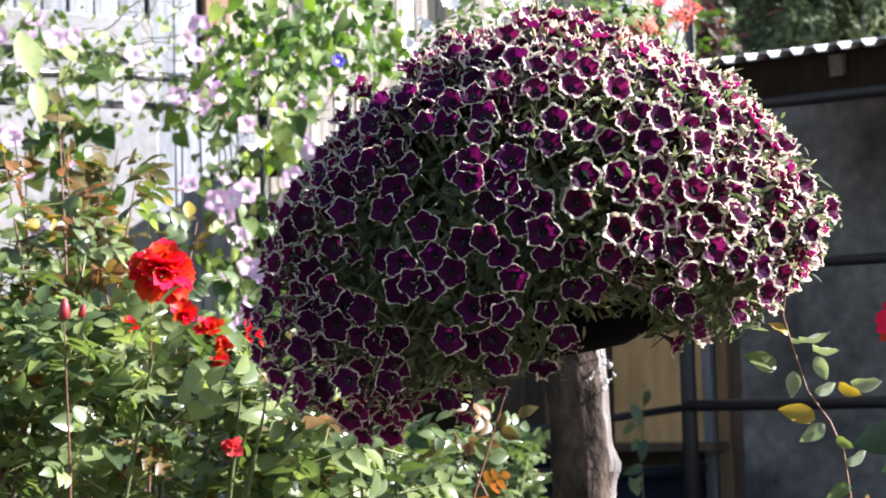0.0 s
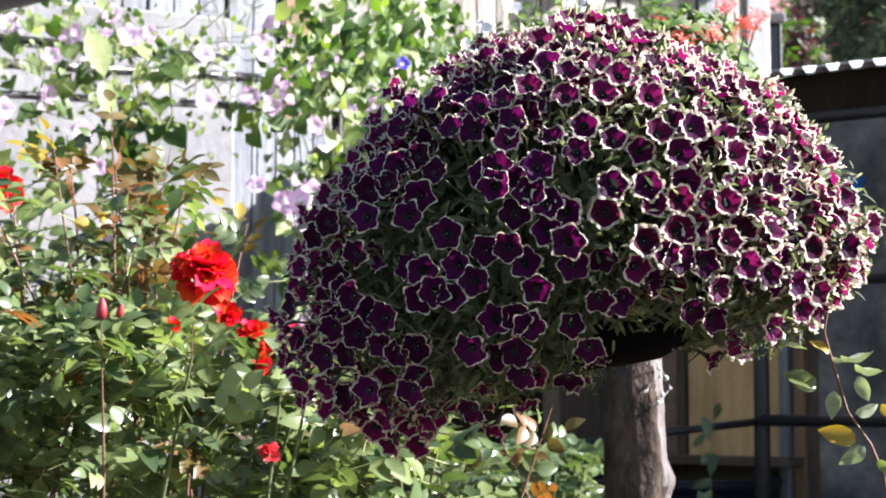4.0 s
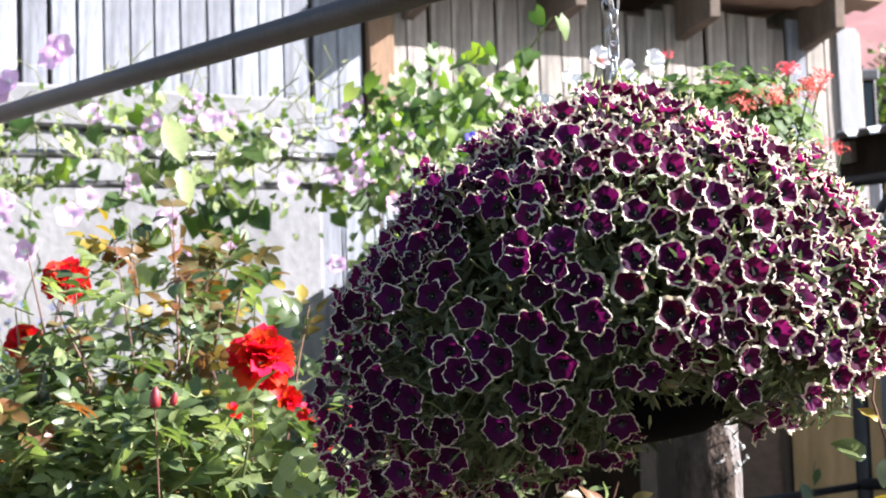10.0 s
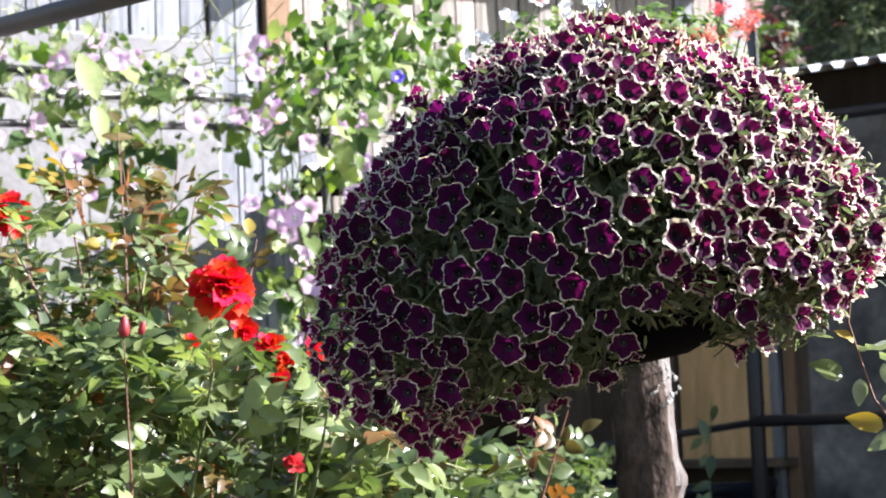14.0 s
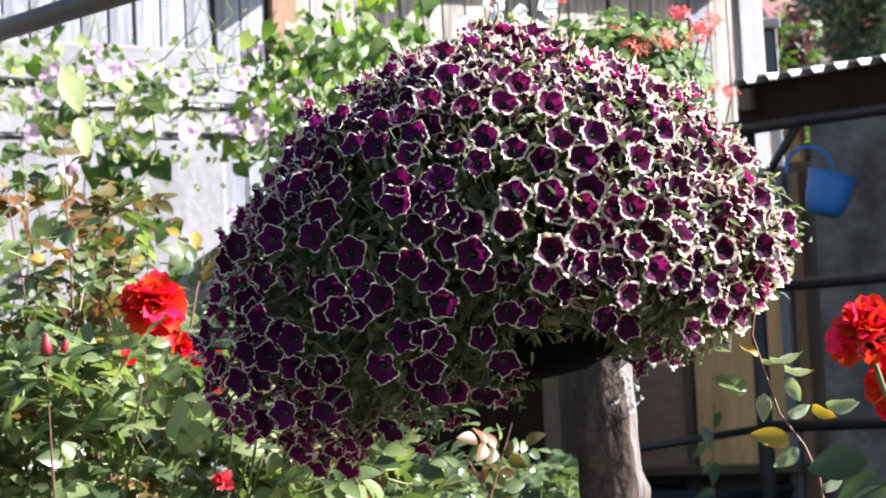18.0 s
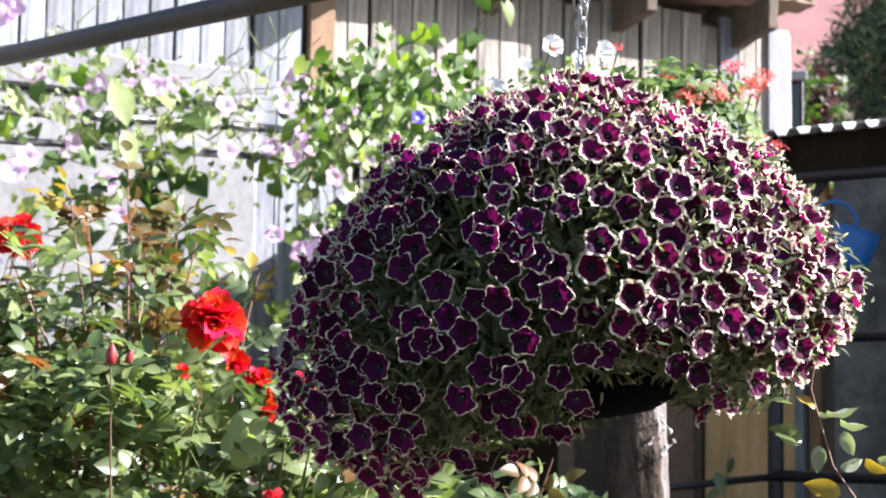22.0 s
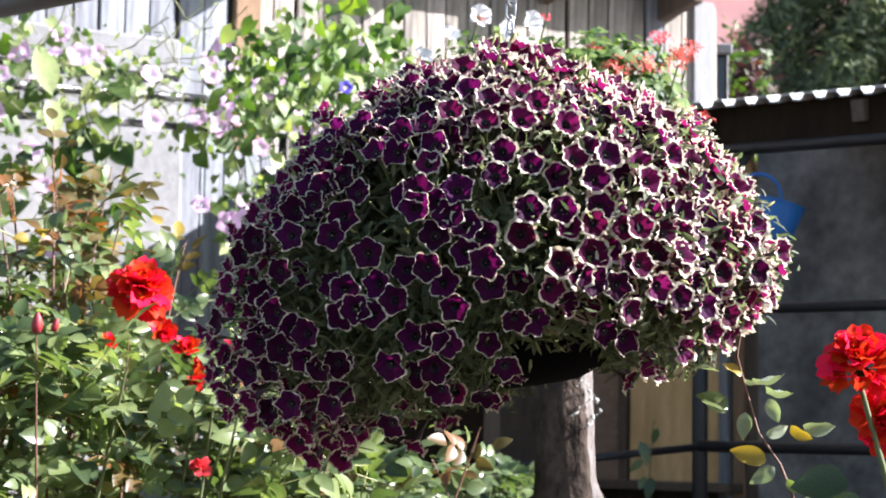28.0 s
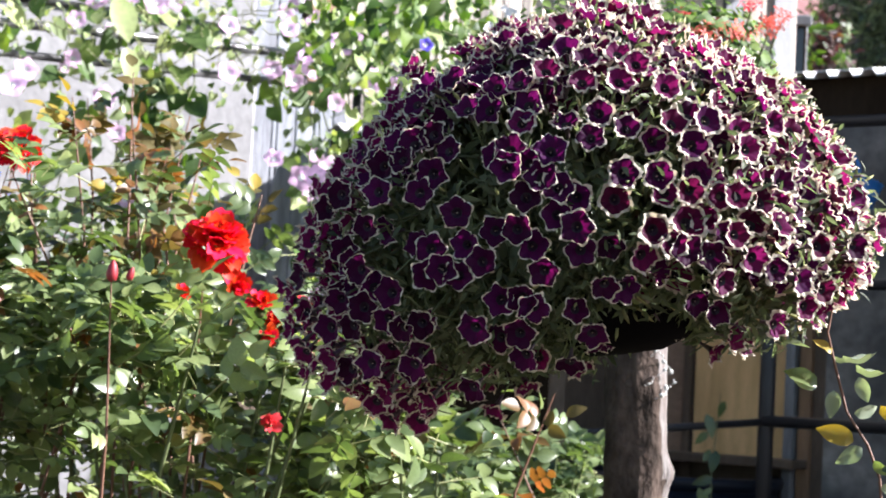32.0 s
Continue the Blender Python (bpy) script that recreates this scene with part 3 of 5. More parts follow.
world_part("side_wall", box(lean_pose(-1.75, 1.56, 1.4), 2.7, 0.1, 2.9), "oldwood", lean, "dark timber wall")
world_part("wall_panel", box(lean_pose(-0.91, 1.50, 2.0), 0.57, 0.03, 1.6, 0.004), "ply", lean, "ochre plywood panel")
world_part("wall_panel", box(lean_pose(-1.46, 1.505, 2.0), 0.40, 0.02, 1.6, 0.004), "eavewood", lean, "brown board panel")
world_part("upright", box(lean_pose(-0.505, 1.50, 1.4), 0.07, 0.05, 2.8, 0.004), "brown", lean, "brown wooden upright")
world_part("upright", box(lean_pose(-0.585, 1.48, 1.4), 0.055, 0.07, 2.8, 0.004), "board", lean)
world_part("upright", box(lean_pose(-1.235, 1.49, 1.4), 0.045, 0.06, 2.8, 0.004), "oldwood", lean)
world_part("sill", box(lean_pose(-1.1, 1.40, 1.19), 1.25, 0.22, 0.05, 0.006), "oldwood", lean)
world_part("seam_board", box(lean_pose(-0.435, 1.53, 1.4), 0.06, 0.03, 2.8), "darkwood", lean)
tub = thing("water_tub", on_lean(-1.05, 1.02, 0), "dark blue-black garden water tub in the shade", "tub")
b = lathe(bmesh.new(), [(0, 0), (0.50, 0.0), (0.53, 0.02), (0.555, 0.5), (0.57, 1.04), (0.55, 1.04), (0.53, 0.3), (0, 0.25)], 40)
part("body", b, "tubplastic", tub, smooth=True)
b = lathe(bmesh.new(), [(0.552, 1.042), (0.572, 1.042), (0.59, 1.06), (0.60, 1.085), (0.59, 1.11), (0.565, 1.115), (0.55, 1.09), (0.552, 1.042)], 40)
part("rolled_rim", b, "tubplastic", tub, smooth=True)
world_part("yellow_brace", box(lean_pose(0.10, 0.30, 2.87), 0.09, 0.05, 0.35, 0.004), "ply", lean, "yellowish short timber")
world_part("beam", box(lean_pose(2.3, 0.02, 2.955), 4.62, 0.10, 0.19, 0.006), "darkwood", lean)
world_part("end_wall", box(lean_pose(4.65, 0.85, 1.5), 0.1, 1.5, 3.0), "darkwood", lean)
world_part("beam", box(lean_pose(2.3, 1.3, 3.17), 4.6, 0.10, 0.12, 0.006), "oldwood", lean)
for k in range(6):
    b = box(lean_pose(0.05 + 0.8 * k, 0.75, 3.11) @ Matrix.Rotation(radians(9.6), 4, "X"), 0.06, 1.7, 0.10, 0.004)
    world_part("rafter", b, "oldwood", lean)
b = corrugated(bmesh.new(), 4.7, 1.9, 0.115, 0.028, lean_pose(-0.02, -0.12, 3.04) @ Matrix.Rotation(radians(9.6), 4, "X"), flat=True)
world_part("roof", b, "slate", lean, "sunlit corrugated roof sheet")
for z, r, s0 in ((2.85, 0.035, -0.25), (2.085, 0.026, 0.1), (1.435, 0.028, 0.0)):
    world_part("rail", tube(bmesh.new(), [on_lean(s0, 0, z), on_lean(4.0, 0, z)], r, 12), "blackpipe", lean)
world_part("rail", tube(bmesh.new(), [on_lean(0, 0, 1.43), (0.1, 8.75, 1.33)], 0.018, 10), "blackpipe", lean)
for s in (0.0, 2.6):
    world_part("post", tube(bmesh.new(), [on_lean(s, 0.02, 0), on_lean(s, 0.02, 2.95)], 0.038, 12), "blackpipe", lean)
world_part("brace", tube(bmesh.new(), [on_lean(0.0, 0.02, 2.5), on_lean(0.32, 0.02, 2.9)], 0.02, 8), "blackpipe", lean)

# ---- low shelter between wall and lean-to ----
shelter = thing("low_shelter", (-0.4, 9.6, 0), "low dark garden shelter under a corrugated roof", "shelter")
world_part("back_wall", box(Matrix.Translation((-0.47, 10.05, 1.3)), 1.18, 0.06, 2.6), "darkwood", shelter, "dark timber back wall")
for k in range(4):
    b = box(Matrix.Translation((-1.345 + 0.088 * k, 9.58 + 0.055 * k, 1.46 - 0.02 * (k % 2))) @ Matrix.Rotation(radians(32), 4, "Z"), 0.094, 0.022, 2.92, 0.003)
    world_part("side_board", b, "board", shelter)
b = corrugated(bmesh.new(), 1.2, 1.3, 0.082, 0.032, Matrix.Translation((-1.06, 9.0, 2.70)) @ Matrix.Rotation(radians(7), 4, "X"))
world_part("roof", b, "slate", shelter, "pale corrugated roof sheet")
world_part("beam", box(Matrix.Translation((-0.47, 9.08, 2.64)), 1.16, 0.08, 0.11, 0.005), "darkwood", shelter)
world_part("beam", box(Matrix.Translation((-0.47, 9.1, 2.33)), 1.16, 0.05, 0.06, 0.005), "darkwood", shelter)
for x in (-1.02, 0.08):
    world_part("post", box(Matrix.Translation((x, 9.1, 1.3)), 0.08, 0.08, 2.6, 0.006), "oldwood", shelter)

# ---- distance ----
house = thing("red_roofed_house", (8, 31, 0), "house with a steep red metal roof beyond the shed", "house")
b = bmesh.new()
v = [b.verts.new(p) for p in ((3.24, 26, 6.67), (14, 26, 6.67), (13.7, 33, 10.3), (2.95, 33, 10.3), (3.24, 40, 6.67), (14, 40, 6.67))]
for f in ((0, 1, 2, 3), (3, 2, 5, 4)):
    b.faces.new([v[i] for i in f])
bmesh.ops.solidify(b, geom=b.faces[:], thickness=0.12)
world_part("roof", b, "redroof", house, "red metal tile roof")
slope = Vector((-0.29, 7.0, 3.63))
for k in range(20):
    # each course laps a little over the one below it
    low, high = Vector((3.24, 26, 6.67)) + slope * (k / 20), Vector((3.24, 26, 6.67)) + slope * ((k + 1) / 20)
    b = bmesh.new()
    v = [b.verts.new(q + Vector((dx, 0, dz))) for q, dz in ((low, 0.012), (high, 0.006)) for dx in (-0.02, 10.74)]
    b.faces.new((v[0], v[1], v[3], v[2]))
    bmesh.ops.solidify(b, geom=b.faces[:], thickness=0.02)
    world_part("roof_course", b, "redroof", house)
b = bmesh.new()
add_box(b, Matrix.Translation((8.7, 33, 3.3)), 10.6, 13.6, 6.6)
v = [b.verts.new(p) for p in ((3.3, 26.3, 6.6), (3.3, 39.7, 6.6), (3.05, 33, 10.1))]
b.faces.new(v)
world_part("wall", b, "housewall", house)
for x, z in ((4.6, 4.4), (7.2, 4.4)):
    win = world_part("window", box(Matrix.Translation((x, 26.17, z)), 1.3, 0.08, 1.5, 0.01), "white", house)
    world_part("pane", box(Matrix.Translation((x, 26.12, z)), 1.1, 0.04, 1.3), "glass", house)

cottage = thing("peach_house", (7.6, 26.5, 0), "peach-rendered house seen past the spruce", "house")
world_part("wall", box(Matrix.Translation((7.7, 26.5, 3.0)), 4.9, 4.0, 6.0), "peach", cottage)
b = bmesh.new()
v = [b.verts.new(q) for q in ((5.0, 24.3, 6.0), (10.4, 24.3, 6.0), (10.4, 26.5, 7.4), (5.0, 26.5, 7.4), (5.0, 28.7, 6.0), (10.4, 28.7, 6.0))]
for f in ((0, 1, 2, 3), (3, 2, 5, 4)):
    b.faces.new([v[i] for i in f])
bmesh.ops.solidify(b, geom=b.faces[:], thickness=0.1)
world_part("roof", b, "peach", cottage, "weathered orange roof")
annex = thing("outbuilding", (1.5, 12.9, 0), "pale outbuilding with a small dark window behind the shed", "outbuilding")
world_part("wall", box(Matrix.Translation((1.51, 12.9, 2.02)), 0.34, 0.2, 4.04, 0.01), "board", annex)
win = world_part("window", box(Matrix.Translation((1.585, 12.79, 3.86)), 0.17, 0.03, 0.34, 0.006), "darkwood", annex, "dark window frame")
b = box(Matrix.Translation((1.585, 12.772, 3.86)), 0.13, 0.012, 0.29)
bmesh.ops.translate(b, verts=b.verts, vec=-Vector(annex.location))
part("pane", b, "glass", win)
world_part("lintel", box(Matrix.Translation((1.60, 12.77, 4.06)), 0.2, 0.06, 0.07, 0.008), "paleboard", annex)

# ---- hanging basket of petunias ----
HUB = Vector((0.041, 3.2, 1.805))
# outline of the mound seen from the front, every 15 degrees from its right-hand side upwards
PROFILE = [0.486, 0.445, 0.416, 0.392, 0.356, 0.364, 0.372, 0.356, 0.354, 0.348, 0.362, 0.408,
           0.446, 0.492, 0.485, 0.425, 0.345, 0.285, 0.258, 0.212, 0.183, 0.215, 0.355, 0.418]
# larger blooms that stand out on the near side, by flank: centimetres across and up from the hub
FLANK_A = [(-49.7, -11.9), (-47.6, -19), (-45.1, -25.6), (-44.6, 5), (-44.5, -10.8), (-40.2, -0.2), (-38.9, -23.5), (-38.8, -18.8), (-37.9, 1.4), (-34.9, -18.6), (-33.6, -10.2),
           (-33.3, -3.7), (-32.9, -15.6), (-32.6, 21), (-31.9, -24), (-31.5, 1.5), (-31, 5.5), (-30.4, -33), (-30, -28.6), (-30, 26), (-29.1, -17.3), (-28.7, 24.9),
           (-28.6, -13.4), (-28.2, 6.5), (-27.2, 16.4), (-26.7, -18.6), (-26.6, 9.1), (-25.5, 19.4), (-25.1, 1.4), (-25, -24.1), (-24, -17.8), (-23.9, 10.5), (-23.4, 4.4),
           (-23.1, -29), (-23.1, -10.6), (-22.9, -6.8), (-21.4, 8.1), (-21.4, 19.9), (-21.2, 27.6), (-21, -9.8), (-19.3, -1.6), (-18.8, 14.4)]
FRONT = [(-18.6, -10.6), (-17.8, -6), (-16.5, -27.1), (-16.1, -18.1), (-15.7, 14.5), (-15.2, -8.5), (-15, 33.8), (-14.5, 18), (-14.2, 7.2), (-14, 26.8), (-13.7, -3.9),
         (-13.2, -30.4), (-12.4, -13.8), (-12.4, 5.3), (-12, 8.1), (-11.4, 18.7), (-10.6, 12.5), (-10.4, -3.7), (-10, 15.2), (-9.4, -18.5), (-9.4, 1.3), (-9.3, 6.5),
         (-9.2, -13.5), (-8.6, -21.8), (-8, -5.8), (-7.5, -14.9), (-7.3, 4.2), (-7.3, 20.4), (-6.3, -9.6), (-6.1, 8.2), (-5.6, 29.1), (-4.9, -1.2), (-4.8, 2.9),
         (-4.6, 24.6), (-2.1, 1.5), (-2, 19.2), (-1.9, -3), (-1.7, -22.8), (-1.6, 22.7), (-1.1, -6.2), (-0.5, 10.2), (0.6, 14)]
FLANK_B = [(1.5, -18.2), (2.6, -11.2), (3.1, -5.2), (3.2, 24.2), (3.4, 1.3), (3.6, 19.2), (4.5, 5.1), (4.7, 12), (5.6, -11.2), (5.8, 21.9), (8, -6.6),
           (8.7, 10.4), (9.2, -2.9), (9.5, 5.2), (10.3, 18.6), (10.6, 2.8), (11.3, 13.1), (12.1, -4.5), (14.1, -5.3), (14.2, 3.2), (14.4, 10.1), (15.1, 5.8),
           (16.4, 13.8), (16.6, -12.6), (17.7, -6), (18.9, 2.9), (19.6, -13.7), (19.8, -2.6), (20, -9.6), (21.1, 3), (21.3, -2.6), (22.5, 10), (24.2, -5.9),
           (26.4, 14.5), (27.5, -7.3), (28, 5.9), (32, -8.3), (34.1, -3.2), (34.1, 25), (40.6, -2.4), (44.8, 1), (22.7, -19), (29.7, -14.8), (33.5, -12), (36.3, -9.3)]
DEEP = 0.44


def reach(x, z):
    """The mound's half-width in the direction (x, z)."""
    a = math.degrees(math.atan2(z, x)) % 360 / 15
    i = int(a) % 24
    return PROFILE[i] + (PROFILE[(i + 1) % 24] - PROFILE[i]) * (a - int(a))


def mound(u, k=1.0):
    """A place on the mound, or at the share k of the way out to it, for a unit vector."""
    r = reach(u.x, u.z)
    return HUB + Vector((r * u.x * k, DEEP * u.y * k, r * u.z * k))


def mound_normal(u):
    r = reach(u.x, u.z)
    return Vector((u.x / r, u.y / DEEP, u.z / r)).normalized()


def petunia(seed, wide=1.0, edge=0.445):
    """One trumpet-shaped bloom, one across and looking along +z: purple face, cream frilled rim from edge outwards, tube behind."""
    rng = random.Random(seed)
    bm = bmesh.new()
    n = 50
    phase = rng.uniform(0, 6)
    lobe = [rng.uniform(0.8, 1.15) for _ in range(5)]
    cup = rng.uniform(-0.06, 0.10)
    raw = [[rng.uniform(-1, 1) for _ in range(n)] for _ in range(2)]
    frill, wave = [[(0.25 * q[k - 1] + 1.5 * q[k] + 0.25 * q[(k + 1) % n]) * amp for k in range(n)] for q, amp in zip(raw, (0.05, 0.04))]
    rings = []
    for r, z in ((0.03, -0.46), (0.085, -0.31), (0.17, -0.19), (0.28, -0.10), (0.39, -0.03), (edge, -0.005), (0.5, -0.015)):
        ring = []
        for k in range(n):
            a = 2 * math.pi * k / n
            w = 0.13 * (abs(math.cos(2.5 * a)) - 0.64) + (0.15 if edge > 0.44 else 0.08) * (1 - abs(math.sin(2.5 * a)) - 0.36)
            # a groove between the lobes, frills along the edge
            f = 1 + w * (r / 0.5) ** 2 * lobe[int(((a + math.pi / 5) / (2 * math.pi / 5))) % 5] * wide
            zz = z + cup * (r / 0.5) ** 2 - 0.03 * (r / 0.5) * (1 - abs(math.cos(2.5 * a))) * math.sin(math.pi * min(1, r / 0.5))
            zz += (0.05 * math.sin(5 * a + phase) + 0.025 * math.sin(10 * a + 2 * phase)) * (r / 0.5) ** 2
            if r > 0.495:
                f += frill[k]
                zz += wave[k] * 1.6
            elif r > 0.395:
                f += 0.45 * frill[k - 1] + rng.uniform(-0.012, 0.012)
                zz += wave[k] * 0.8
            ring.append(bm.verts.new((r * f * math.cos(a), r * f * math.sin(a), zz)))
        rings.append(ring)
    for i, (a, b) in enumerate(zip(rings, rings[1:])):
        for k in range(n):
            f = bm.faces.new((a[k], a[(k + 1) % n], b[(k + 1) % n], b[k]))
            f.material_index = (2, 2, 0, 0, 0, 1)[i]
            f.smooth = True
    # tube and calyx behind
    prev = None
    for r, z in ((0.12, -0.27), (0.085, -0.45), (0.05, -0.72)):
        ring = [bm.verts.new((r * math.cos(2 * math.pi * k / 6), r * math.sin(2 * math.pi * k / 6), z)) for k in range(6)]
        if prev:
            for k in range(6):
                f = bm.faces.new((prev[k], ring[k], ring[(k + 1) % 6], prev[(k + 1) % 6]))
                f.material_index, f.smooth = 3, True
        prev = ring
    # the paler outside of the petals
    if edge < 0.40:
        prev = None
        for r, z in ((0.12, -0.30), (0.30, -0.135), (edge * 0.97, -0.045)):
            ring = [bm.verts.new((r * math.cos(2 * math.pi * k / 20), r * math.sin(2 * math.pi * k / 20), z + cup * (r / 0.5) ** 2)) for k in range(20)]
            if prev:
                for k in range(20):
                    f = bm.faces.new((prev[k], ring[k], ring[(k + 1) % 20], prev[(k + 1) % 20]))
                    f.material_index, f.smooth = 4, True
            prev = ring
    # pale stigma in the throat
    s = bmesh.ops.create_icosphere(bm, subdivisions=1, radius=0.022, matrix=Matrix.Translation((0, 0, -0.22)))
    for v in s["verts"]:
        for f in v.link_faces:
            f.material_index = 1
    me = bpy.data.meshes.new("flower")
    bm.to_mesh(me)
    bm.free()
    return me


petunia_meshes = []
for k in range(24):
    # from 12 on: wider cream rims and mostly sunlit petal colour, for the sunny flank
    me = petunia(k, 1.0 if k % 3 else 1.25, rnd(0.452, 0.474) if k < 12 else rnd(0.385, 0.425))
    for m in ("petal_sunlit" if k > 11 and k % 3 else "petal", "rim", "throat", "tube", "petal_back"):
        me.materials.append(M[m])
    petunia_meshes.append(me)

basket = thing("hanging_basket", (HUB.x + 0.04, HUB.y, 1.60), "hanging basket overflowing with purple, cream-edged petunias", "hanging basket")
spots = []
for x, z in FLANK_A + FRONT + FLANK_B:
    x, z = x / 100, z / 100
    k = min(1.3, math.hypot(x, z) / reach(x, z))
    a = math.atan2(z, x)
    # the near side is fuller than a ball
    spots.append((Vector((k * math.cos(a), -0.93 * max(0.0, 1 - k ** 2.5) ** 0.4 - 0.05, k * math.sin(a))), True))
tries = 0
while len(spots) < 1250 and tries < 19000:
    tries += 1
    u = rand_dir()
    if u.y > 0.35 and random.random() < 0.55:
        continue
    if u.z < -0.25 and u.x > -0.1 and u.y > -0.75 and random.random() < 0.5:
        continue
    p = mound(u)
    if 0.07 < p.x < 0.21 and 1.57 < p.z < 1.67 and p.y < 3.12:
        continue
    near = 0.025 if u.x > 0.25 and u.z > -0.2 or u.z > 0.38 else 0.027 if u.x < -0.6 else 0.11 if u.z < -0.3 else 0.052 if u.z < 0.1 else 0.037
    if all((mound(v) - p).length > (near if not big else 0.034 if u.x > 0.3 or u.z > 0.45 else 0.052) for v, big in spots):
        spots.append((u, False))
spots += [(Vector((0.05, -0.05, 1.0)).normalized(), True), (Vector((0.13, -0.12, 1.0)).normalized(), True)]
spots += [(Vector((x, y, 1.0)).normalized(), False) for x, y in ((0.0, -0.1), (0.2, -0.1), (0.28, -0.2), (0.1, -0.25), (-0.05, -0.2), (0.17, 0.05))]
spots.sort(key=lambda q: q[0].y)
blooms, far_poses = [], []
for i, (u, big) in enumerate(spots):
    nrm = mound_normal(u)
    look_at = (nrm + (Vector((0.05, -0.28, 0.0)) if big else Vector((0.12 + 0.15 * max(0, u.x), -0.20, 0.22 + 0.15 * max(0, u.z)))) + rand_dir() * (0.25 if big else 0.5)).normalized()
    size = rnd(0.042, 0.050) if big else rnd(0.045, 0.057) if u.x > 0.15 or u.z > 0.35 else rnd(0.038, 0.050)
    pl = mound(u, 1.0 if big else rnd(0.88, 1.03) if u.z > -0.3 else rnd(0.84, 1.08))
    if big:
        # overlapping blooms stand one before the other
        pl = pl - Vector((0, 0.013 * (i % 3), 0))
    m = facing(look_at, rnd(0, 6.28), pl, size)
    # blooms towards the upper right get the meshes coloured as sunlit
    if i < 300:
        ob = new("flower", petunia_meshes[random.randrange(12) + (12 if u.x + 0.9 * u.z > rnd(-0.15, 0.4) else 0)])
        ob.parent = basket
        ob.matrix_local = Matrix.Translation(-Vector(basket.location)) @ m
    else:
        far_poses.append(m)
    blooms.append((pl, look_at, size))
# the blooms round the back, in one mesh
src = petunia_meshes[14]
fv = np.array([v.co[:] for v in src.vertices])
ff = [tuple(p.vertices) for p in src.polygons]
far = joined("far_bloom_mass", (fv, ff), far_poses, ["petal_sunlit", "rim", "throat", "tube", "petal_back"], basket)
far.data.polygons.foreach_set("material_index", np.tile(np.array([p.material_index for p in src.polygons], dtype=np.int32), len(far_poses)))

poses = []
for k in range(15000):
    u = rand_dir()
    share = 1 - abs(random.gauss(0, 0.16)) if k < 10000 else rnd(0.45, 0.85)
    if share < 0.42:
        continue
    if u.z < -0.12 and u.x < 0.2:
        share *= 0.9
    p = mound(u, share * 0.955)
    d = (mound_normal(u) * 0.5 + rand_dir() + Vector((0, 0, 0.25))).normalized()
    poses.append(facing(d, rnd(0, 6.28), p, rnd(0.018, 0.036) * (1 if k < 10000 else 1.9)))
# leafy tips that stand out on the sunny flank
for k in range(1500):
    u = (rand_dir() + Vector((0.55, -0.55, 0.0))).normalized()
    if u.x < 0.1 or u.z > 0.6:
        continue
    d = (mound_normal(u) * 0.4 + rand_dir() + Vector((0.3, 0, 0.35))).normalized()
    poses.append(facing(d, rnd(0, 6.28), mound(u, rnd(0.97, 1.05)), rnd(0.016, 0.032)))
poses = [m for m in poses if not (0.07 < m.translation.x < 0.21 and 1.57 < m.translation.z < 1.67 and m.translation.y < 3.12)]
joined("foliage", leaf_form(0.30, 0.15, 0.2, steps=3), poses, ["pleaf"], basket, "small grey-green petunia leaves", single=300)
bm = bmesh.new()
for k in range(200):
    u = rand_dir()
    a, c = mound(u, 0.35), mound(u, rnd(0.85, 0.97))
    tube(bm, [a, (a + c) / 2 + Vector((0, 0, 0.05)) + rand_dir() * 0.02, c], [0.003, 0.0025, 0.0015], 4, False)
for pl, d, size in blooms:
    tube(bm, [pl - d * size * 0.6, pl - d * (size * 0.6 + 0.03) + Vector((0, 0, -0.004)), pl - d * 0.09 + rand_dir() * 0.015 - Vector((0, 0, 0.02))], [0.0022, 0.0016, 0.0016], 4, False)
world_part("stem", bm, "stem", basket, kind="stuff")
budform = (np.array([(0.12, 0, 0), (-0.06, 0.1, 0), (-0.06, -0.1, 0), (0.16, 0, 0.5), (-0.08, 0.14, 0.5), (-0.08, -0.14, 0.5), (0, 0, 1.0)]),
           [(0, 1, 4, 3), (1, 2, 5, 4), (2, 0, 3, 5), (3, 4, 6), (4, 5, 6), (5, 3, 6)])
poses = []
for k in range(290):
    u = (rand_dir() + Vector((0.6, -0.3, 0.45))).normalized()
    poses.append(facing(mound_normal(u) + rand_dir() * 0.5, rnd(0, 6), mound(u, rnd(0.95, 1.03)), rnd(0.014, 0.026)))
joined("flower_bud", budform, poses, ["bud", "tube"], basket, "small yellow-green buds and spent blooms", pick=[0 if k % 4 else 1 for k in range(290)], single=290, one="flower_bud")
# the bowl: dark plastic with a rolled rim, hanging a little askew
bm = bmesh.new()
lathe(bm, [(0.0, 0.0), (0.06, 0.002), (0.105, 0.018), (0.15, 0.058), (0.166, 0.105), (0.176, 0.108), (0.18, 0.118), (0.172, 0.124), (0.16, 0.118), (0.14, 0.05), (0.0, 0.02)], 36)
bmesh.ops.transform(bm, verts=bm.verts, matrix=Matrix.Translation((0.04, -0.02, 0.006)) @ Matrix.Rotation(radians(-9), 4, "Y"))
part("pot", bm, "pot", basket, "black plastic bowl")
bm = bmesh.new()
lathe(bm, [(0.0, 0.088), (0.08, 0.09), (0.13, 0.078)], 24)
bmesh.ops.transform(bm, verts=bm.verts, matrix=Matrix.Translation((0.04, -0.02, 0.006)) @ Matrix.Rotation(radians(-9), 4, "Y"))
part("compost", bm, "soil", basket)

# pipe overhead, from which the basket hangs
PA, PB = Vector((-1.2, 5.07, 2.671)), Vector((0.3, 2.785, 2.384))
PD = (PB - PA).normalized()
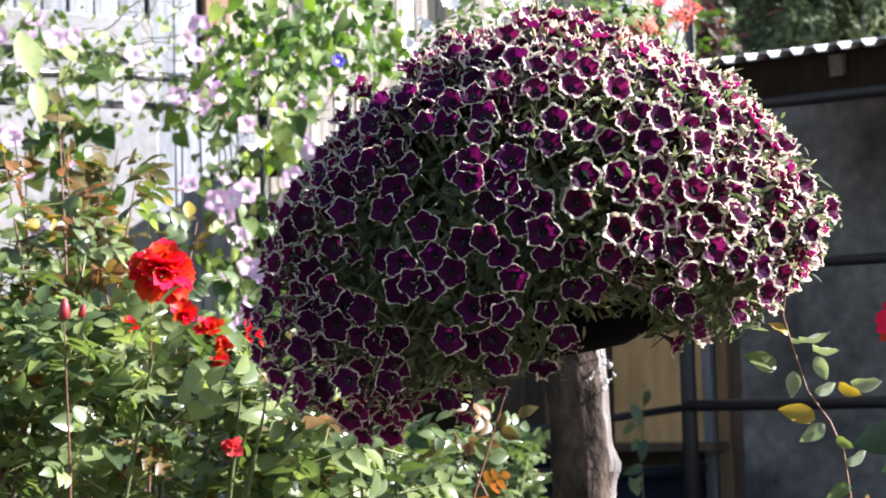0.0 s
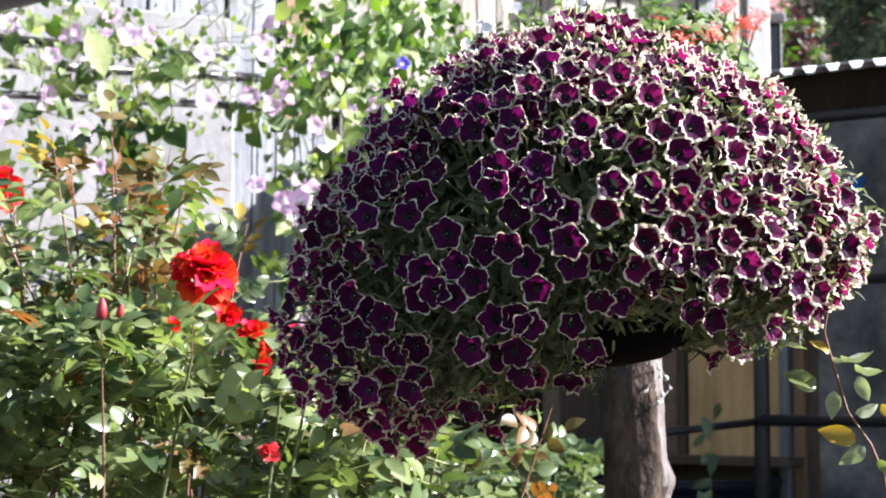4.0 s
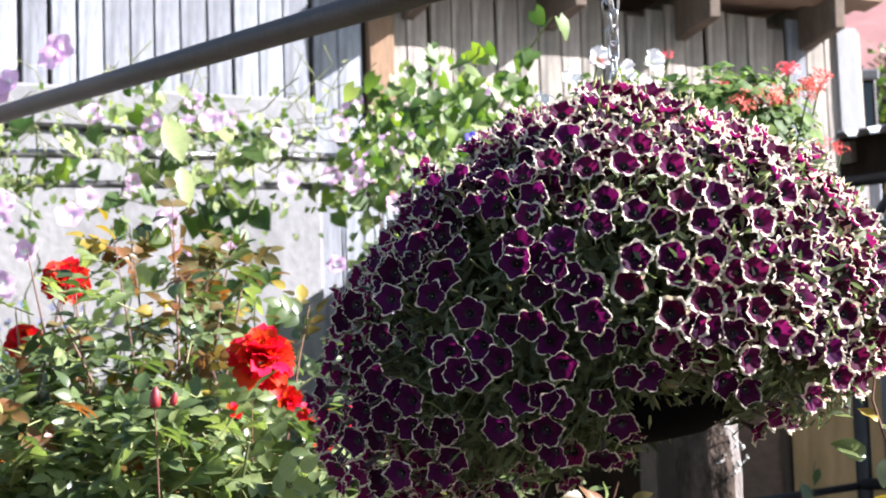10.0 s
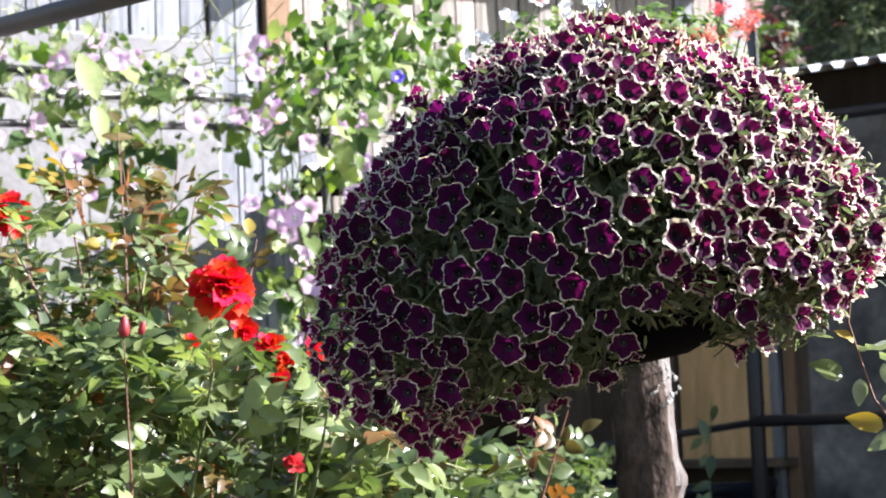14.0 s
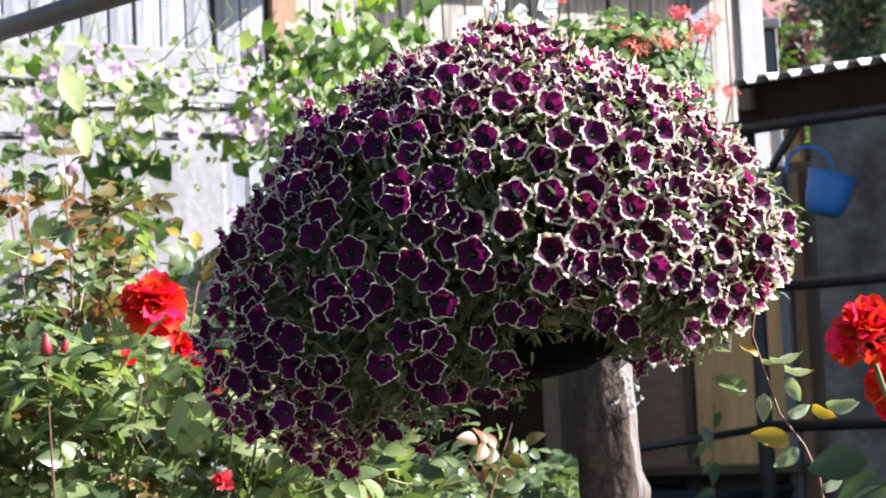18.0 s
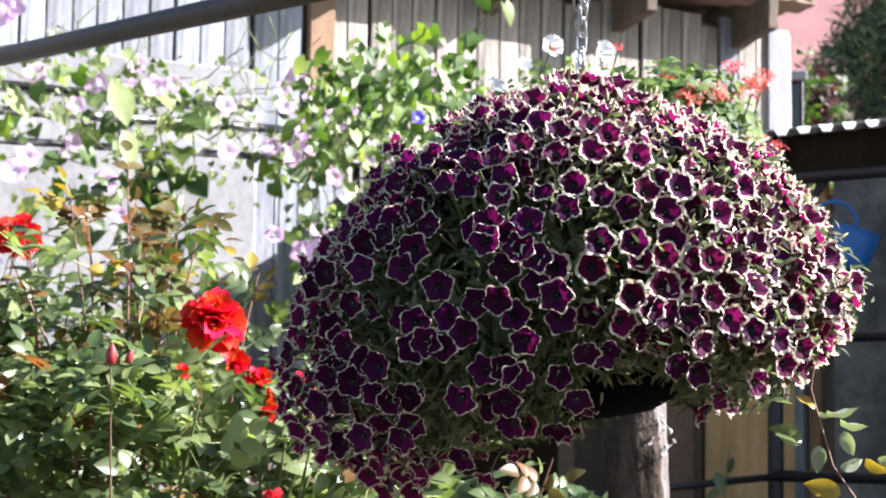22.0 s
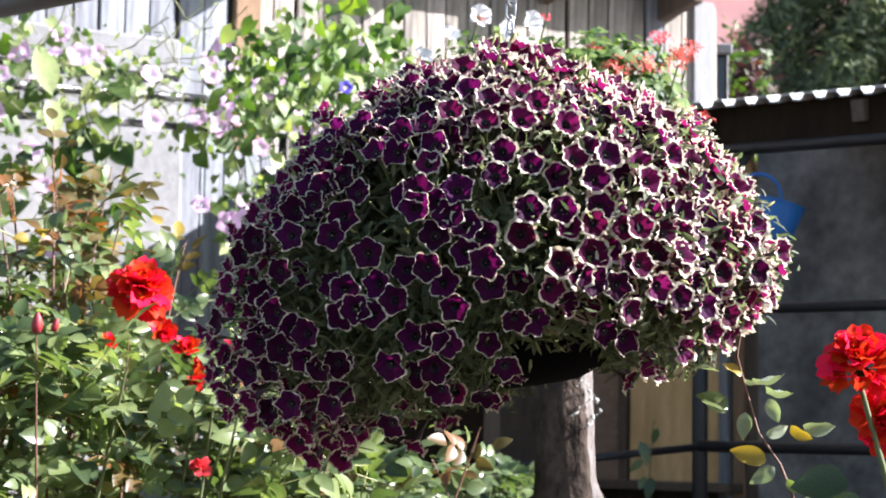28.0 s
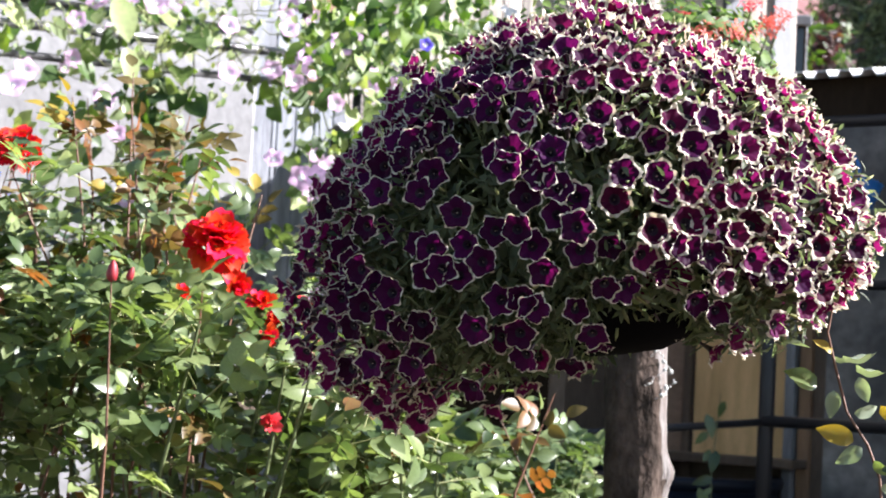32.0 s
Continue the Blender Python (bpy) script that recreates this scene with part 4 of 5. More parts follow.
pipe_rack = thing("overhead_pipe", PA + PD * 2.0, "dark weathered steel pipe slung overhead between posts", "pipe")
world_part("pipe", tube(bmesh.new(), [PA - PD * 2.2, PA, PB, PB + PD * 1.0], 0.030, 16), "pipe", pipe_rack)
for q in (PA - PD * 2.1, PB + PD * 0.95):
    world_part("post", tube(bmesh.new(), [(q.x, q.y, 0), (q.x, q.y, q.z)], 0.024, 12), "pipe", pipe_rack)
at = PA + PD * ((HUB.x + 0.02 - PA.x) / PD.x)
foot = Vector((HUB.x + 0.022, HUB.y, 2.165))


def chain_link(long=0.033, wide=0.0088, wire=0.0027):
    bm = bmesh.new()
    pts = []
    for k in range(16):
        a = 2 * math.pi * k / 16
        pts.append(Vector((wide * math.cos(a), 0, wide * math.sin(a) + (long / 2 - wide) * (1 if math.sin(a) > 0 else -1))))
    ring = [[bm.verts.new(p + wire * (math.cos(b) * p.normalized() + math.sin(b) * Vector((0, 1, 0)))) for b in (0, 1.26, 2.51, 3.77, 5.03)] for p in pts]
    for i in range(16):
        for j in range(5):
            bm.faces.new((ring[i][j], ring[(i + 1) % 16][j], ring[(i + 1) % 16][(j + 1) % 5], ring[i][(j + 1) % 5])).smooth = True
    me = bpy.data.meshes.new("chain_link")
    bm.to_mesh(me)
    bm.free()
    me.materials.append(M["steel"])
    return me


link = chain_link()
fork = Vector((foot.x, foot.y, 2.26))
for a, c in ((foot - Vector((0, 0, 0.03)), fork), (fork, at + Vector((-0.013, 0, -0.015))), (fork, at + Vector((0.013, 0.01, -0.015)))):
    n = max(2, round((c - a).length / 0.025))
    for k in range(n):
        ob = new("chain_link", link)
        ob.parent = basket
        ob.matrix_local = Matrix.Translation(a.lerp(c, (k + 0.5) / n) - Vector(basket.location)) @ (c - a).to_track_quat("Z", "Y").to_matrix().to_4x4() @ Matrix.Rotation(radians(90 * (k % 2) + 25), 4, "Z")
for k in range(3):
    a = 2.1 * k + 0.4
    world_part("hanger_wire", tube(bmesh.new(), [foot - Vector((0, 0, 0.03)), Vector((basket.location.x + 0.17 * math.cos(a), HUB.y + 0.17 * math.sin(a), 1.71))], 0.0022, 6), "steel", basket)
bm = bmesh.new()
tube(bm, [at + Vector((0, 0.034 * math.cos(a), 0.034 * math.sin(a))) for a in (2 * math.pi * k / 16 for k in range(17))], 0.004, 6)
world_part("loop", bm, "steel", basket)

# ---- stump with a pot of geraniums and white petunias ----
stump = thing("tree_stump", (0.25, 5.2, 0), "tall grey tree stump used as a plant stand", "stump")
bm = bmesh.new()
rings = []
SIDES = 56


def on_shade_side(a, z):
    """True on the stump's dark, shaded side; the sunward strip is coloured paler as sunlit, along a ragged edge."""
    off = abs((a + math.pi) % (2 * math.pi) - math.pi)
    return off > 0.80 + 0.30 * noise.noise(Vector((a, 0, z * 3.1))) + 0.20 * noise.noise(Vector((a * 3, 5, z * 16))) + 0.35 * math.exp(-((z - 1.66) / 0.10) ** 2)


for i in range(90):
    z = 2.02 * i / 89
    ring = []
    for k in range(SIDES):
        a = 2 * math.pi * k / SIDES
        r = 0.080 + 0.012 * (1 - z / 2.02) + 0.05 * math.exp(-z * 6)
        r += 0.012 * noise.noise(Vector((2.2 * math.cos(a), 2.2 * math.sin(a), z * 2.5))) + 0.004 * noise.noise(Vector((6 * math.cos(a), 6 * math.sin(a), z * 14)))
        bump_a = (a + math.pi) % (2 * math.pi) - math.pi
        r += 0.022 * math.exp(-((z - 1.33) / 0.035) ** 2 - ((bump_a + 0.3) / 0.35) ** 2) + 0.02 * math.exp(-((z - 0.8) / 0.05) ** 2 - ((a - 2.5) / 0.4) ** 2)
        if on_shade_side(a, z):
            r += 0.003 + 0.0035 * noise.noise(Vector((14 * math.cos(a), 14 * math.sin(a), z * 30)))
        ring.append(bm.verts.new((r * math.cos(a) + 0.012 * math.sin(z * 2.2), r * math.sin(a), z)))
    rings.append(ring)
for i, (a, b) in enumerate(zip(rings, rings[1:])):
    for k in range(SIDES):
        f = bm.faces.new((a[k], a[(k + 1) % SIDES], b[(k + 1) % SIDES], b[k]))
        f.smooth = True
        # shaded colour or sunlit colour, by the side of the stump
        f.material_index = 0 if on_shade_side(2 * math.pi * (k + 0.5) / SIDES, 2.02 * (i + 0.5) / 89) else 1
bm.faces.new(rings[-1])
part("trunk", bm, ["shadebark", "sunlitwood"], stump)
bm = bmesh.new()
for a0, z0, way in ((-0.75, 1.70, -1), (-0.9, 1.62, -1), (-1.2, 1.655, 1), (-0.5, 1.58, -1)):
    pts, a, z = [], a0, z0
    for t in range(7):
        out = 0.091 + 0.006 * math.sin(t * 1.7)
        pts.append(Vector((0.262 + out * math.cos(a), 5.2 + out * math.sin(a), z)))
        bmesh.ops.create_icosphere(bm, subdivisions=1, radius=rnd(0.003, 0.008) if t % 2 else 0.0025, matrix=Matrix.Translation(pts[-1]) @ Matrix.Rotation(rnd(0, 3), 4, "Y") @ Matrix.Diagonal((1, 0.7, rnd(0.6, 1.6), 1)))
        a += way * rnd(0.06, 0.16)
        z -= rnd(0.003, 0.017)
    tube(bm, pts, [rnd(0.0005, 0.0014) for _ in pts], 5, False)
world_part("lichen", bm, "web", stump, "dusty white lichen strands", kind="stuff")

planter = thing("flower_pot", (0.262, 5.2, 2.02), "pot of coral geraniums and white petunias on the stump", "flower pot")
part("pot", lathe(bmesh.new(), [(0, 0), (0.10, 0), (0.13, 0.16), (0.145, 0.165), (0.145, 0.2), (0.13, 0.2), (0.12, 0.17), (0, 0.16)], 28), "pot", planter, "dark plastic pot")
poses, pick = [], []
for k in range(3000):
    u = rand_dir()
    c = Vector((0.33, 5.2, 2.40)) if k % 3 else Vector((0.06, 5.2, 2.40))
    p = c + Vector((u.x * 0.27, u.y * 0.24, u.z * 0.23)) * rnd(0.55, 1.0)
    if p.z < 2.15:
        continue
    poses.append(facing((u + Vector((0.2, -0.5, 0.6)) + rand_dir() * 0.5), rnd(0, 6.28), p, rnd(0.022, 0.042) if k % 3 else rnd(0.02, 0.036)))
joined("foliage", leaf_form(0.95, 0.12, 0.2, steps=3), poses, ["gleaf"], planter, "fresh green geranium leaves", single=300)


def umbel(seed, n=8):
    """A loose head of small five-petalled florets on short stalks."""
    rng = random.Random(seed)
    bm = bmesh.new()
    for k in range(n):
        u = Vector((rng.gauss(0, 1), rng.gauss(0, 1), abs(rng.gauss(0, 1)) * 0.7)).normalized()
        c = u * rng.uniform(0.022, 0.042)
        q = facing(u + Vector((rng.uniform(-0.6, 0.6), rng.uniform(-0.6, 0.6), 0.3)), rng.uniform(0, 6), c, rng.uniform(0.014, 0.021))
        for j in range(5):
            a = 2 * math.pi * j / 5 + rng.uniform(-0.15, 0.15)
            w, lift, long = rng.uniform(0.22, 0.34), rng.uniform(-0.1, 0.3), rng.uniform(0.95, 1.25)
            f = [Vector((0, 0, 0)), Vector((math.cos(a - w) * 0.62 * long, math.sin(a - w) * 0.62 * long, 0.1)), Vector((math.cos(a - w * 0.6) * long, math.sin(a - w * 0.6) * long, lift)),
                 Vector((math.cos(a + w * 0.6) * long, math.sin(a + w * 0.6) * long, lift)), Vector((math.cos(a + w) * 0.62 * long, math.sin(a + w) * 0.62 * long, 0.1))]
            bm.faces.new([bm.verts.new(q @ x) for x in f])
        tube(bm, [(0, 0, -0.02), c], 0.0012, 3, False)
    me = bpy.data.meshes.new("geranium_flower")
    bm.to_mesh(me)
    bm.free()
    me.materials.append(M["coral"])
    return me


umbels = [umbel(k) for k in range(4)]
bm = bmesh.new()
for k, (x, z, y) in enumerate(((0.62, 2.56, 5.1), (0.66, 2.49, 5.05), (0.70, 2.53, 5.15), (0.45, 2.56, 5.25), (0.49, 2.46, 5.0), (0.56, 2.47, 5.0), (0.62, 2.50, 5.2), (0.74, 2.34, 5.1), (0.70, 2.38, 5.2), (0.31, 2.64, 5.2), (0.55, 2.50, 5.15), (0.12, 2.60, 5.05))):
    ob = new("geranium_flower", umbels[k % 4])
    ob.parent = planter
    ob.matrix_local = Matrix.Translation(-Vector(planter.location)) @ facing(Vector((0.2, -0.6, 1)), k, Vector((x - 0.12, y, z + 0.02)), 0.42 if x < 0.35 else (0.98 if k % 3 else 0.74) if z > 2.4 else 0.66)
    tube(bm, [(x - 0.12, y, z + 0.01), (x - 0.15, y + 0.02, z - 0.1), (0.3, 5.2, 2.3)], 0.003, 5, False)
world_part("stem", bm, "stem", planter, kind="stuff")
white_meshes = [petunia(k, 0.5) for k in (40, 41, 42)]
for me in white_meshes:
    for m in ("white", "white", "white", "vleaf_pale", "white"):
        me.materials.append(M[m])
for x, z in ((-0.12, 2.60), (-0.05, 2.66), (0.03, 2.70), (0.10, 2.66), (0.15, 2.61), (0.02, 2.58), (-0.09, 2.52), (0.17, 2.68), (-0.16, 2.54), (0.09, 2.57)):
    ob = new("white_flower", random.choice(white_meshes))
    ob.parent = planter
    ob.matrix_local = Matrix.Translation(-Vector(planter.location)) @ facing(Vector((rnd(0.2, 1.2), -0.7, rnd(0, 0.8))), rnd(0, 6), Vector((x - 0.02, 5.05 + rnd(-0.1, 0.1), z - 0.07)), rnd(0.052, 0.07))

# ---- roses ----
LEAFLET = leaf_form(0.66, 0.16, 0.24, steps=6)
PETIOLE = (np.array([(-0.018, 0, 0), (0.018, 0, 0), (0, 0, -0.03), (-0.012, 1, 0), (0.012, 1, 0), (0, 1, -0.02)]), [(0, 1, 4, 3), (1, 2, 5, 4), (2, 0, 3, 5)])


def spray(p, d, size, n=5):
    """The poses of the leaflets of one rose leaf at p along d."""
    d = Vector(d).normalized()
    up = Vector((0.2, -0.5, 0.85)) + rand_dir() * 0.65
    side = d.cross(up).normalized()
    up = side.cross(d).normalized()
    out = []
    for k in range(n):
        along = 1.0 if k == n - 1 else 0.35 + 0.35 * (k // 2)
        way = d if k == n - 1 else (d * 0.55 + side * (1 if k % 2 else -1)).normalized()
        nz = (up + rand_dir() * 0.25).normalized()
        xx = way.cross(nz).normalized()
        nz = xx.cross(way)
        s = size * rnd(0.8, 1.1)
        q = p + d * size * 1.6 * along
        m = Matrix(((xx.x * s, way.x * s, nz.x * s, q.x), (xx.y * s, way.y * s, nz.y * s, q.y), (xx.z * s, way.z * s, nz.z * s, q.z), (0, 0, 0, 1)))
        out.append(m)
    return out


def petiole_pose(p, d, length):
    """A stalk that starts a little before p and runs along d."""
    d = Vector(d).normalized()
    x = d.orthogonal().normalized()
    z = x.cross(d)
    q = p - d * length * 0.6
    k = length * 1.4
    return Matrix(((x.x * k, d.x * k, z.x * k, q.x), (x.y * k, d.y * k, z.y * k, q.y), (x.z * k, d.z * k, z.z * k, q.z), (0, 0, 0, 1)))


def petal_mesh(bend, wide):
    """A cupped rose petal, one tall, from its foot at the origin."""
    bm = bmesh.new()
    rows = []
    for i in range(5):
        t = i / 4
        w = wide * (0.25 + 0.75 * math.sin(math.pi * (0.08 + 0.62 * t)))
        rows.append([bm.verts.new((w * s, -bend * (t ** 1.5) + 0.35 * w * s * s - 0.25 * max(0, t - 0.7) * bend * 2 + 0.13 * t * math.sin(6 * s + 2 * i), t + 0.05 * t * math.sin(7 * s + i))) for s in (-1, -0.5, 0, 0.5, 1)])
    for a, b in zip(rows, rows[1:]):
        for k in range(4):
            bm.faces.new((a[k], a[k + 1], b[k + 1], b[k])).smooth = True
    me = bpy.data.meshes.new("petal")
    bm.to_mesh(me)
    bm.free()
    return me


PETALS = {}
for mat in ("red", "pinkred"):
    PETALS[mat] = []
    for bend, wide in ((0.05, 0.35), (0.15, 0.36), (0.38, 0.62), (0.65, 0.66)):
        me = petal_mesh(bend, wide)
        me.materials.append(M[mat])
        PETALS[mat].append(me)


def rose(parent, place, look_at, size, counts=(9, 14, 18, 20, 18, 12), mat="red"):
    """A full bloom: a green calyx with rings of ruffled petals, one across."""
    bm = bmesh.new()
    lathe(bm, [(0.0, -0.35), (0.10, -0.32), (0.16, -0.2), (0.12, -0.1)], 8)
    bloom = part("rose_bloom", bm, "stem", parent, "full red rose" if mat == "red" else "half-open coral rose")
    bloom.matrix_local = Matrix.Translation(-Vector(parent.location)) @ facing(look_at, rnd(0, 6), place, size)
    for ring, n in enumerate(counts):
        for k in range(n):
            a = 2 * math.pi * (k + 0.37 * ring) / n + rnd(-0.3, 0.3)
            polar = (6, 24, 46, 70, 96, 122)[ring] + rnd(-8, 8)
            ob = new("petal", PETALS[mat][random.choice((1, 2, 2, 3))])
            ob.parent = bloom
            ob.matrix_local = (Matrix.Rotation(a, 4, "Z") @ Matrix.Rotation(radians(polar), 4, "X") @ Matrix.Translation((0, 0, (0.08, 0.16, 0.22, 0.24, 0.25, 0.25)[ring] + rnd(-0.04, 0.05)))
                               @ Matrix.Rotation(radians((rnd(-50, 12), rnd(-48, 8), rnd(-40, 4), rnd(-40, 0), rnd(-52, -12), rnd(-62, -24))[ring]), 4, "X") @ Matrix.Rotation(rnd(-0.55, 0.55), 4, "Z") @ Matrix.Scale(rnd(0.21, 0.29) * (1.35 if ring == 0 else 1), 4))
    return bloom


def bud(parent, place, up, size, mat="budred"):
    bm = bmesh.new()
    lathe(bm, [(0.0, 0.0), (0.2, 0.05), (0.27, 0.35), (0.2, 0.75), (0.05, 1.0)], 10)
    b = part("rose_bud", bm, mat, parent, "closed rose bud", smooth=True)
    b.matrix_local = Matrix.Translation(-Vector(parent.location)) @ facing(up, 0, place, size)
    bm = bmesh.new()
    for k in range(5):
        a = 2 * math.pi * k / 5
        q = [(0.1, 0, 0), (0.34, 0.10, 0.10), (0.62, 0, 0.02), (0.34, -0.10, 0.10)]
        bm.faces.new([bm.verts.new(Matrix.Rotation(a, 3, "Z") @ Vector(x)) for x in q])
    part("sepal", bm, "stem", b)


def crowded(x, y, z):
    """True in front of and close round the open blooms, where no leaf grows."""
    return any(y < yy and math.hypot(x - xx, z - zz) < rr for xx, zz, rr, yy in
               ((-0.745, 1.815, 0.13, 4.42), (-0.64, 1.68, 0.12, 4.42), (-0.585, 1.44, 0.12, 4.5), (-1.38, 2.08, 0.19, 5.1), (-1.49, 1.93, 0.14, 5.1)))


def rose_bush(base, spread, height, sprays, mats, weights, label, size=(0.034, 0.066), shoots=()):
    """A bush of arching canes with a dense crown of leaves. spread: half-sizes in x and y; height: a function of x and y."""
    bush = thing("rose_bush", base, label, "rose bush", "rose bushes in the bed")
    bx, by, _ = base
    bm = bmesh.new()
    for k in range(14):
        x, y = bx + rnd(-1, 1) * spread[0], by + rnd(-1, 1) * spread[1]
        top = Vector((x, y, height(x, y) - 0.05))
        tube(bm, [(bx + rnd(-0.15, 0.15), by + rnd(-0.1, 0.1), 0), ((bx + x) / 2 + rnd(-0.1, 0.1), (by + y) / 2, top.z * 0.55), top], [0.009, 0.007, 0.003], 6, False)
    world_part("cane", bm, "stem", bush, kind="stuff")
    poses, pick, stalks = [], [], []
    for k in range(sprays):
        x, y = bx + rnd(-1, 1) * spread[0], by + rnd(-1, 1) * spread[1]
        h = height(x, y)
        z = h - abs(random.gauss(0, 0.22)) * (1 if random.random() < 0.8 else 3)
        if random.random() < 0.10 and x < -0.75:
            z = h + rnd(0, 0.3)
        if z < 0.3:
            continue
        d = Vector((rnd(-1, 1), rnd(-1.2, 0.4), rnd(-0.2, 0.6)))
        if crowded(x, y, z):
            continue
        ls = rnd(*size)
        leaves = spray(Vector((x, y, z)), d, ls)
        stalks.append(petiole_pose(Vector((x, y, z)), d, ls * 1.3))
        poses += leaves
        pick += [random.choices(range(len(mats)), weights)[0]] * len(leaves)
    joined("foliage", LEAFLET, poses, mats, bush, pick=pick, single=300 if by < 5 else 0)
    joined("leaf_stalk", PETIOLE, stalks, ["tendril"], bush)
    for points, leaf_mats, n in shoots:
        b = bmesh.new()
        tube(b, points, [0.005] + [0.0034] * (len(points) - 2) + [0.0015], 6, False)
        world_part("shoot", b, "stem_red", bush, "upright reddish shoot")
        pts = [Vector(p) for p in points]
        ps, pk = [], []
        for k in range(int(n * 1.5)):
            t = rnd(0.3, 1.0) * (len(pts) - 1)
            i = min(int(t), len(pts) - 2)
            p = pts[i].lerp(pts[i + 1], t - i)
            if crowded(*p):
                continue
            lv = spray(p, Vector((rnd(-1, 1), rnd(-0.8, 0.6), rnd(-0.1, 0.5))), rnd(0.035, 0.055), random.choice((3, 5)))
            ps += lv
            pk += [random.randrange(len(leaf_mats))] * len(lv)
        joined("shoot_foliage", LEAFLET, ps, leaf_mats, bush, pick=pk, single=60)
    return bush


def crest(x, y):
    """The height of the bushes' crown along the bed."""
    keys = ((-3.0, 1.75), (-1.9, 1.74), (-1.2, 1.76), (-0.85, 1.72), (-0.6, 1.66), (-0.42, 1.51), (-0.22, 1.40), (-0.08, 1.24), (0.1, 1.12), (0.3, 1.05))
    for (a, ha), (b, hb) in zip(keys, keys[1:]):
        if x <= b:
            return ha + (hb - ha) * max(0, (x - a) / (b - a)) + 0.05 * noise.noise(Vector((x * 5, y * 5, 0)))
    return 1.05


young = ["rleaf_red", "olive", "olive", "rleaf_red", "rleaf", "olive", "rleaf", "olive", "rleaf_red", "yleaf", "olive"]
shoots = [
    ([(-0.95, 4.5, 0.9), (-1.02, 4.6, 1.6), (-1.04, 4.65, 2.0), (-1.06, 4.7, 2.27)], young, 15),
    ([(-0.9, 4.4, 0.9), (-0.95, 4.5, 1.5), (-0.88, 4.55, 1.9), (-0.85, 4.6, 2.10)], young, 9),
    ([(-1.1, 4.3, 0.9), (-1.15, 4.4, 1.5), (-1.22, 4.45, 1.85), (-1.25, 4.5, 2.05)], young, 11),
    ([(-1.2, 4.3, 0.9), (-1.05, 4.3, 1.55), (-1.13, 4.3, 1.75), (-1.24, 4.3, 1.98)], ["rleaf_red", "rleaf"], 8),
    ([(-1.0, 4.7, 0.9), (-1.0, 4.7, 1.6), (-0.96, 4.75, 1.95), (-0.93, 4.8, 2.18)], young, 10),
    ([(-1.3, 4.5, 0.9), (-1.3, 4.6, 1.6), (-1.36, 4.6, 1.95), (-1.40, 4.6, 2.14)], young, 10),
    ([(-0.85, 4.6, 0.9), (-0.8, 4.65, 1.5), (-0.74, 4.65, 1.85), (-0.72, 4.7, 1.98)], young, 6),
    ([(-1.15, 4.6, 0.9), (-1.12, 4.65, 1.6), (-1.14, 4.7, 1.95), (-1.17, 4.7, 2.2)], young, 10),
    ([(-0.9, 4.7, 0.9), (-0.92, 4.75, 1.6), (-0.98, 4.8, 1.9), (-1.0, 4.8, 2.1)], young, 9),
    ([(-1.25, 4.7, 0.9), (-1.22, 4.75, 1.5), (-1.3, 4.8, 1.8), (-1.32, 4.8, 2.06)], young, 10),
    ([(-0.8, 4.2, 0.9), (-0.78, 4.25, 1.4), (-0.765, 4.2, 1.75)], ["rleaf", "rleaf_light"], 5),
    ([(-0.9, 3.9, 0.9), (-0.885, 3.87, 1.4), (-0.89, 3.85, 1.71)], ["rleaf", "rleaf_light"], 4),
]
for k in range(16):
    x, y, top = rnd(-1.5, -0.85), rnd(4.4, 5.0), rnd(1.82, 2.2)
    shoots.append(([(x + rnd(-0.1, 0.1), y, 0.9), (x, y, 1.5), (x + rnd(-0.05, 0.05), y, (1.5 + top) / 2), (x + rnd(-0.1, 0.1), y + rnd(-0.05, 0.05), top)], random.choice((young, young, ["rleaf", "rleaf_light"])), 7))
bush_a = rose_bush((-0.9, 4.35, 0), (0.55, 0.4), crest, 850, ["rleaf", "rleaf_light", "rleaf_red"], (5, 5, 0.4), "tall rose bush with red blooms and glossy green leaves", shoots=shoots)
rose(bush_a, Vector((-0.735, 4.16, 1.815)), Vector((0.3, -0.6, 0.8)), 0.136)
rose(bush_a, Vector((-0.72, 4.36, 1.74)), Vector((0.4, -0.7, -0.1)), 0.08, (4, 6, 7))
for x, y, z, s in ((-0.65, 4.3, 1.69, 0.085), (-0.61, 4.33, 1.65, 0.075), (-0.83, 4.3, 1.71, 0.05), (-0.57, 4.35, 1.685, 0.08), (-0.64, 4.3, 1.625, 0.07)):
    rose(bush_a, Vector((x, y, z)), Vector((rnd(-0.5, 0.8), -0.7, rnd(0, 0.7))), s, (4, 6, 7))
rose(bush_a, Vector((-0.578, 4.02, 1.438)), Vector((0.3, -0.9, 0.3)), 0.065, (4, 6, 5), "pinkred")
bud(bush_a, Vector((-0.89, 3.85, 1.71)), Vector((0.05, 0, 1)), 0.045)
bud(bush_a, Vector((-0.86, 3.87, 1.715)), Vector((0.3, 0, 1)), 0.03)
shoots = [
    ([(-1.6, 4.8, 0.9), (-1.5, 4.85, 1.6), (-1.41, 4.89, 2.04)], ["rleaf", "rleaf_red"], 8),
    ([(-1.7, 4.7, 0.9), (-1.55, 4.75, 1.5), (-1.35, 4.7, 1.8), (-1.3, 4.65, 1.95)], young, 10),
]
bush_b = rose_bush((-1.75, 4.75, 0), (0.65, 0.45), crest, 700, ["rleaf", "rleaf_light"], (7, 3), "shaded rose bush with scattered red blooms", shoots=shoots)
rose(bush_b, Vector((-1.385, 4.87, 2.082)), Vector((0.3, -0.8, 0.5)), 0.115)
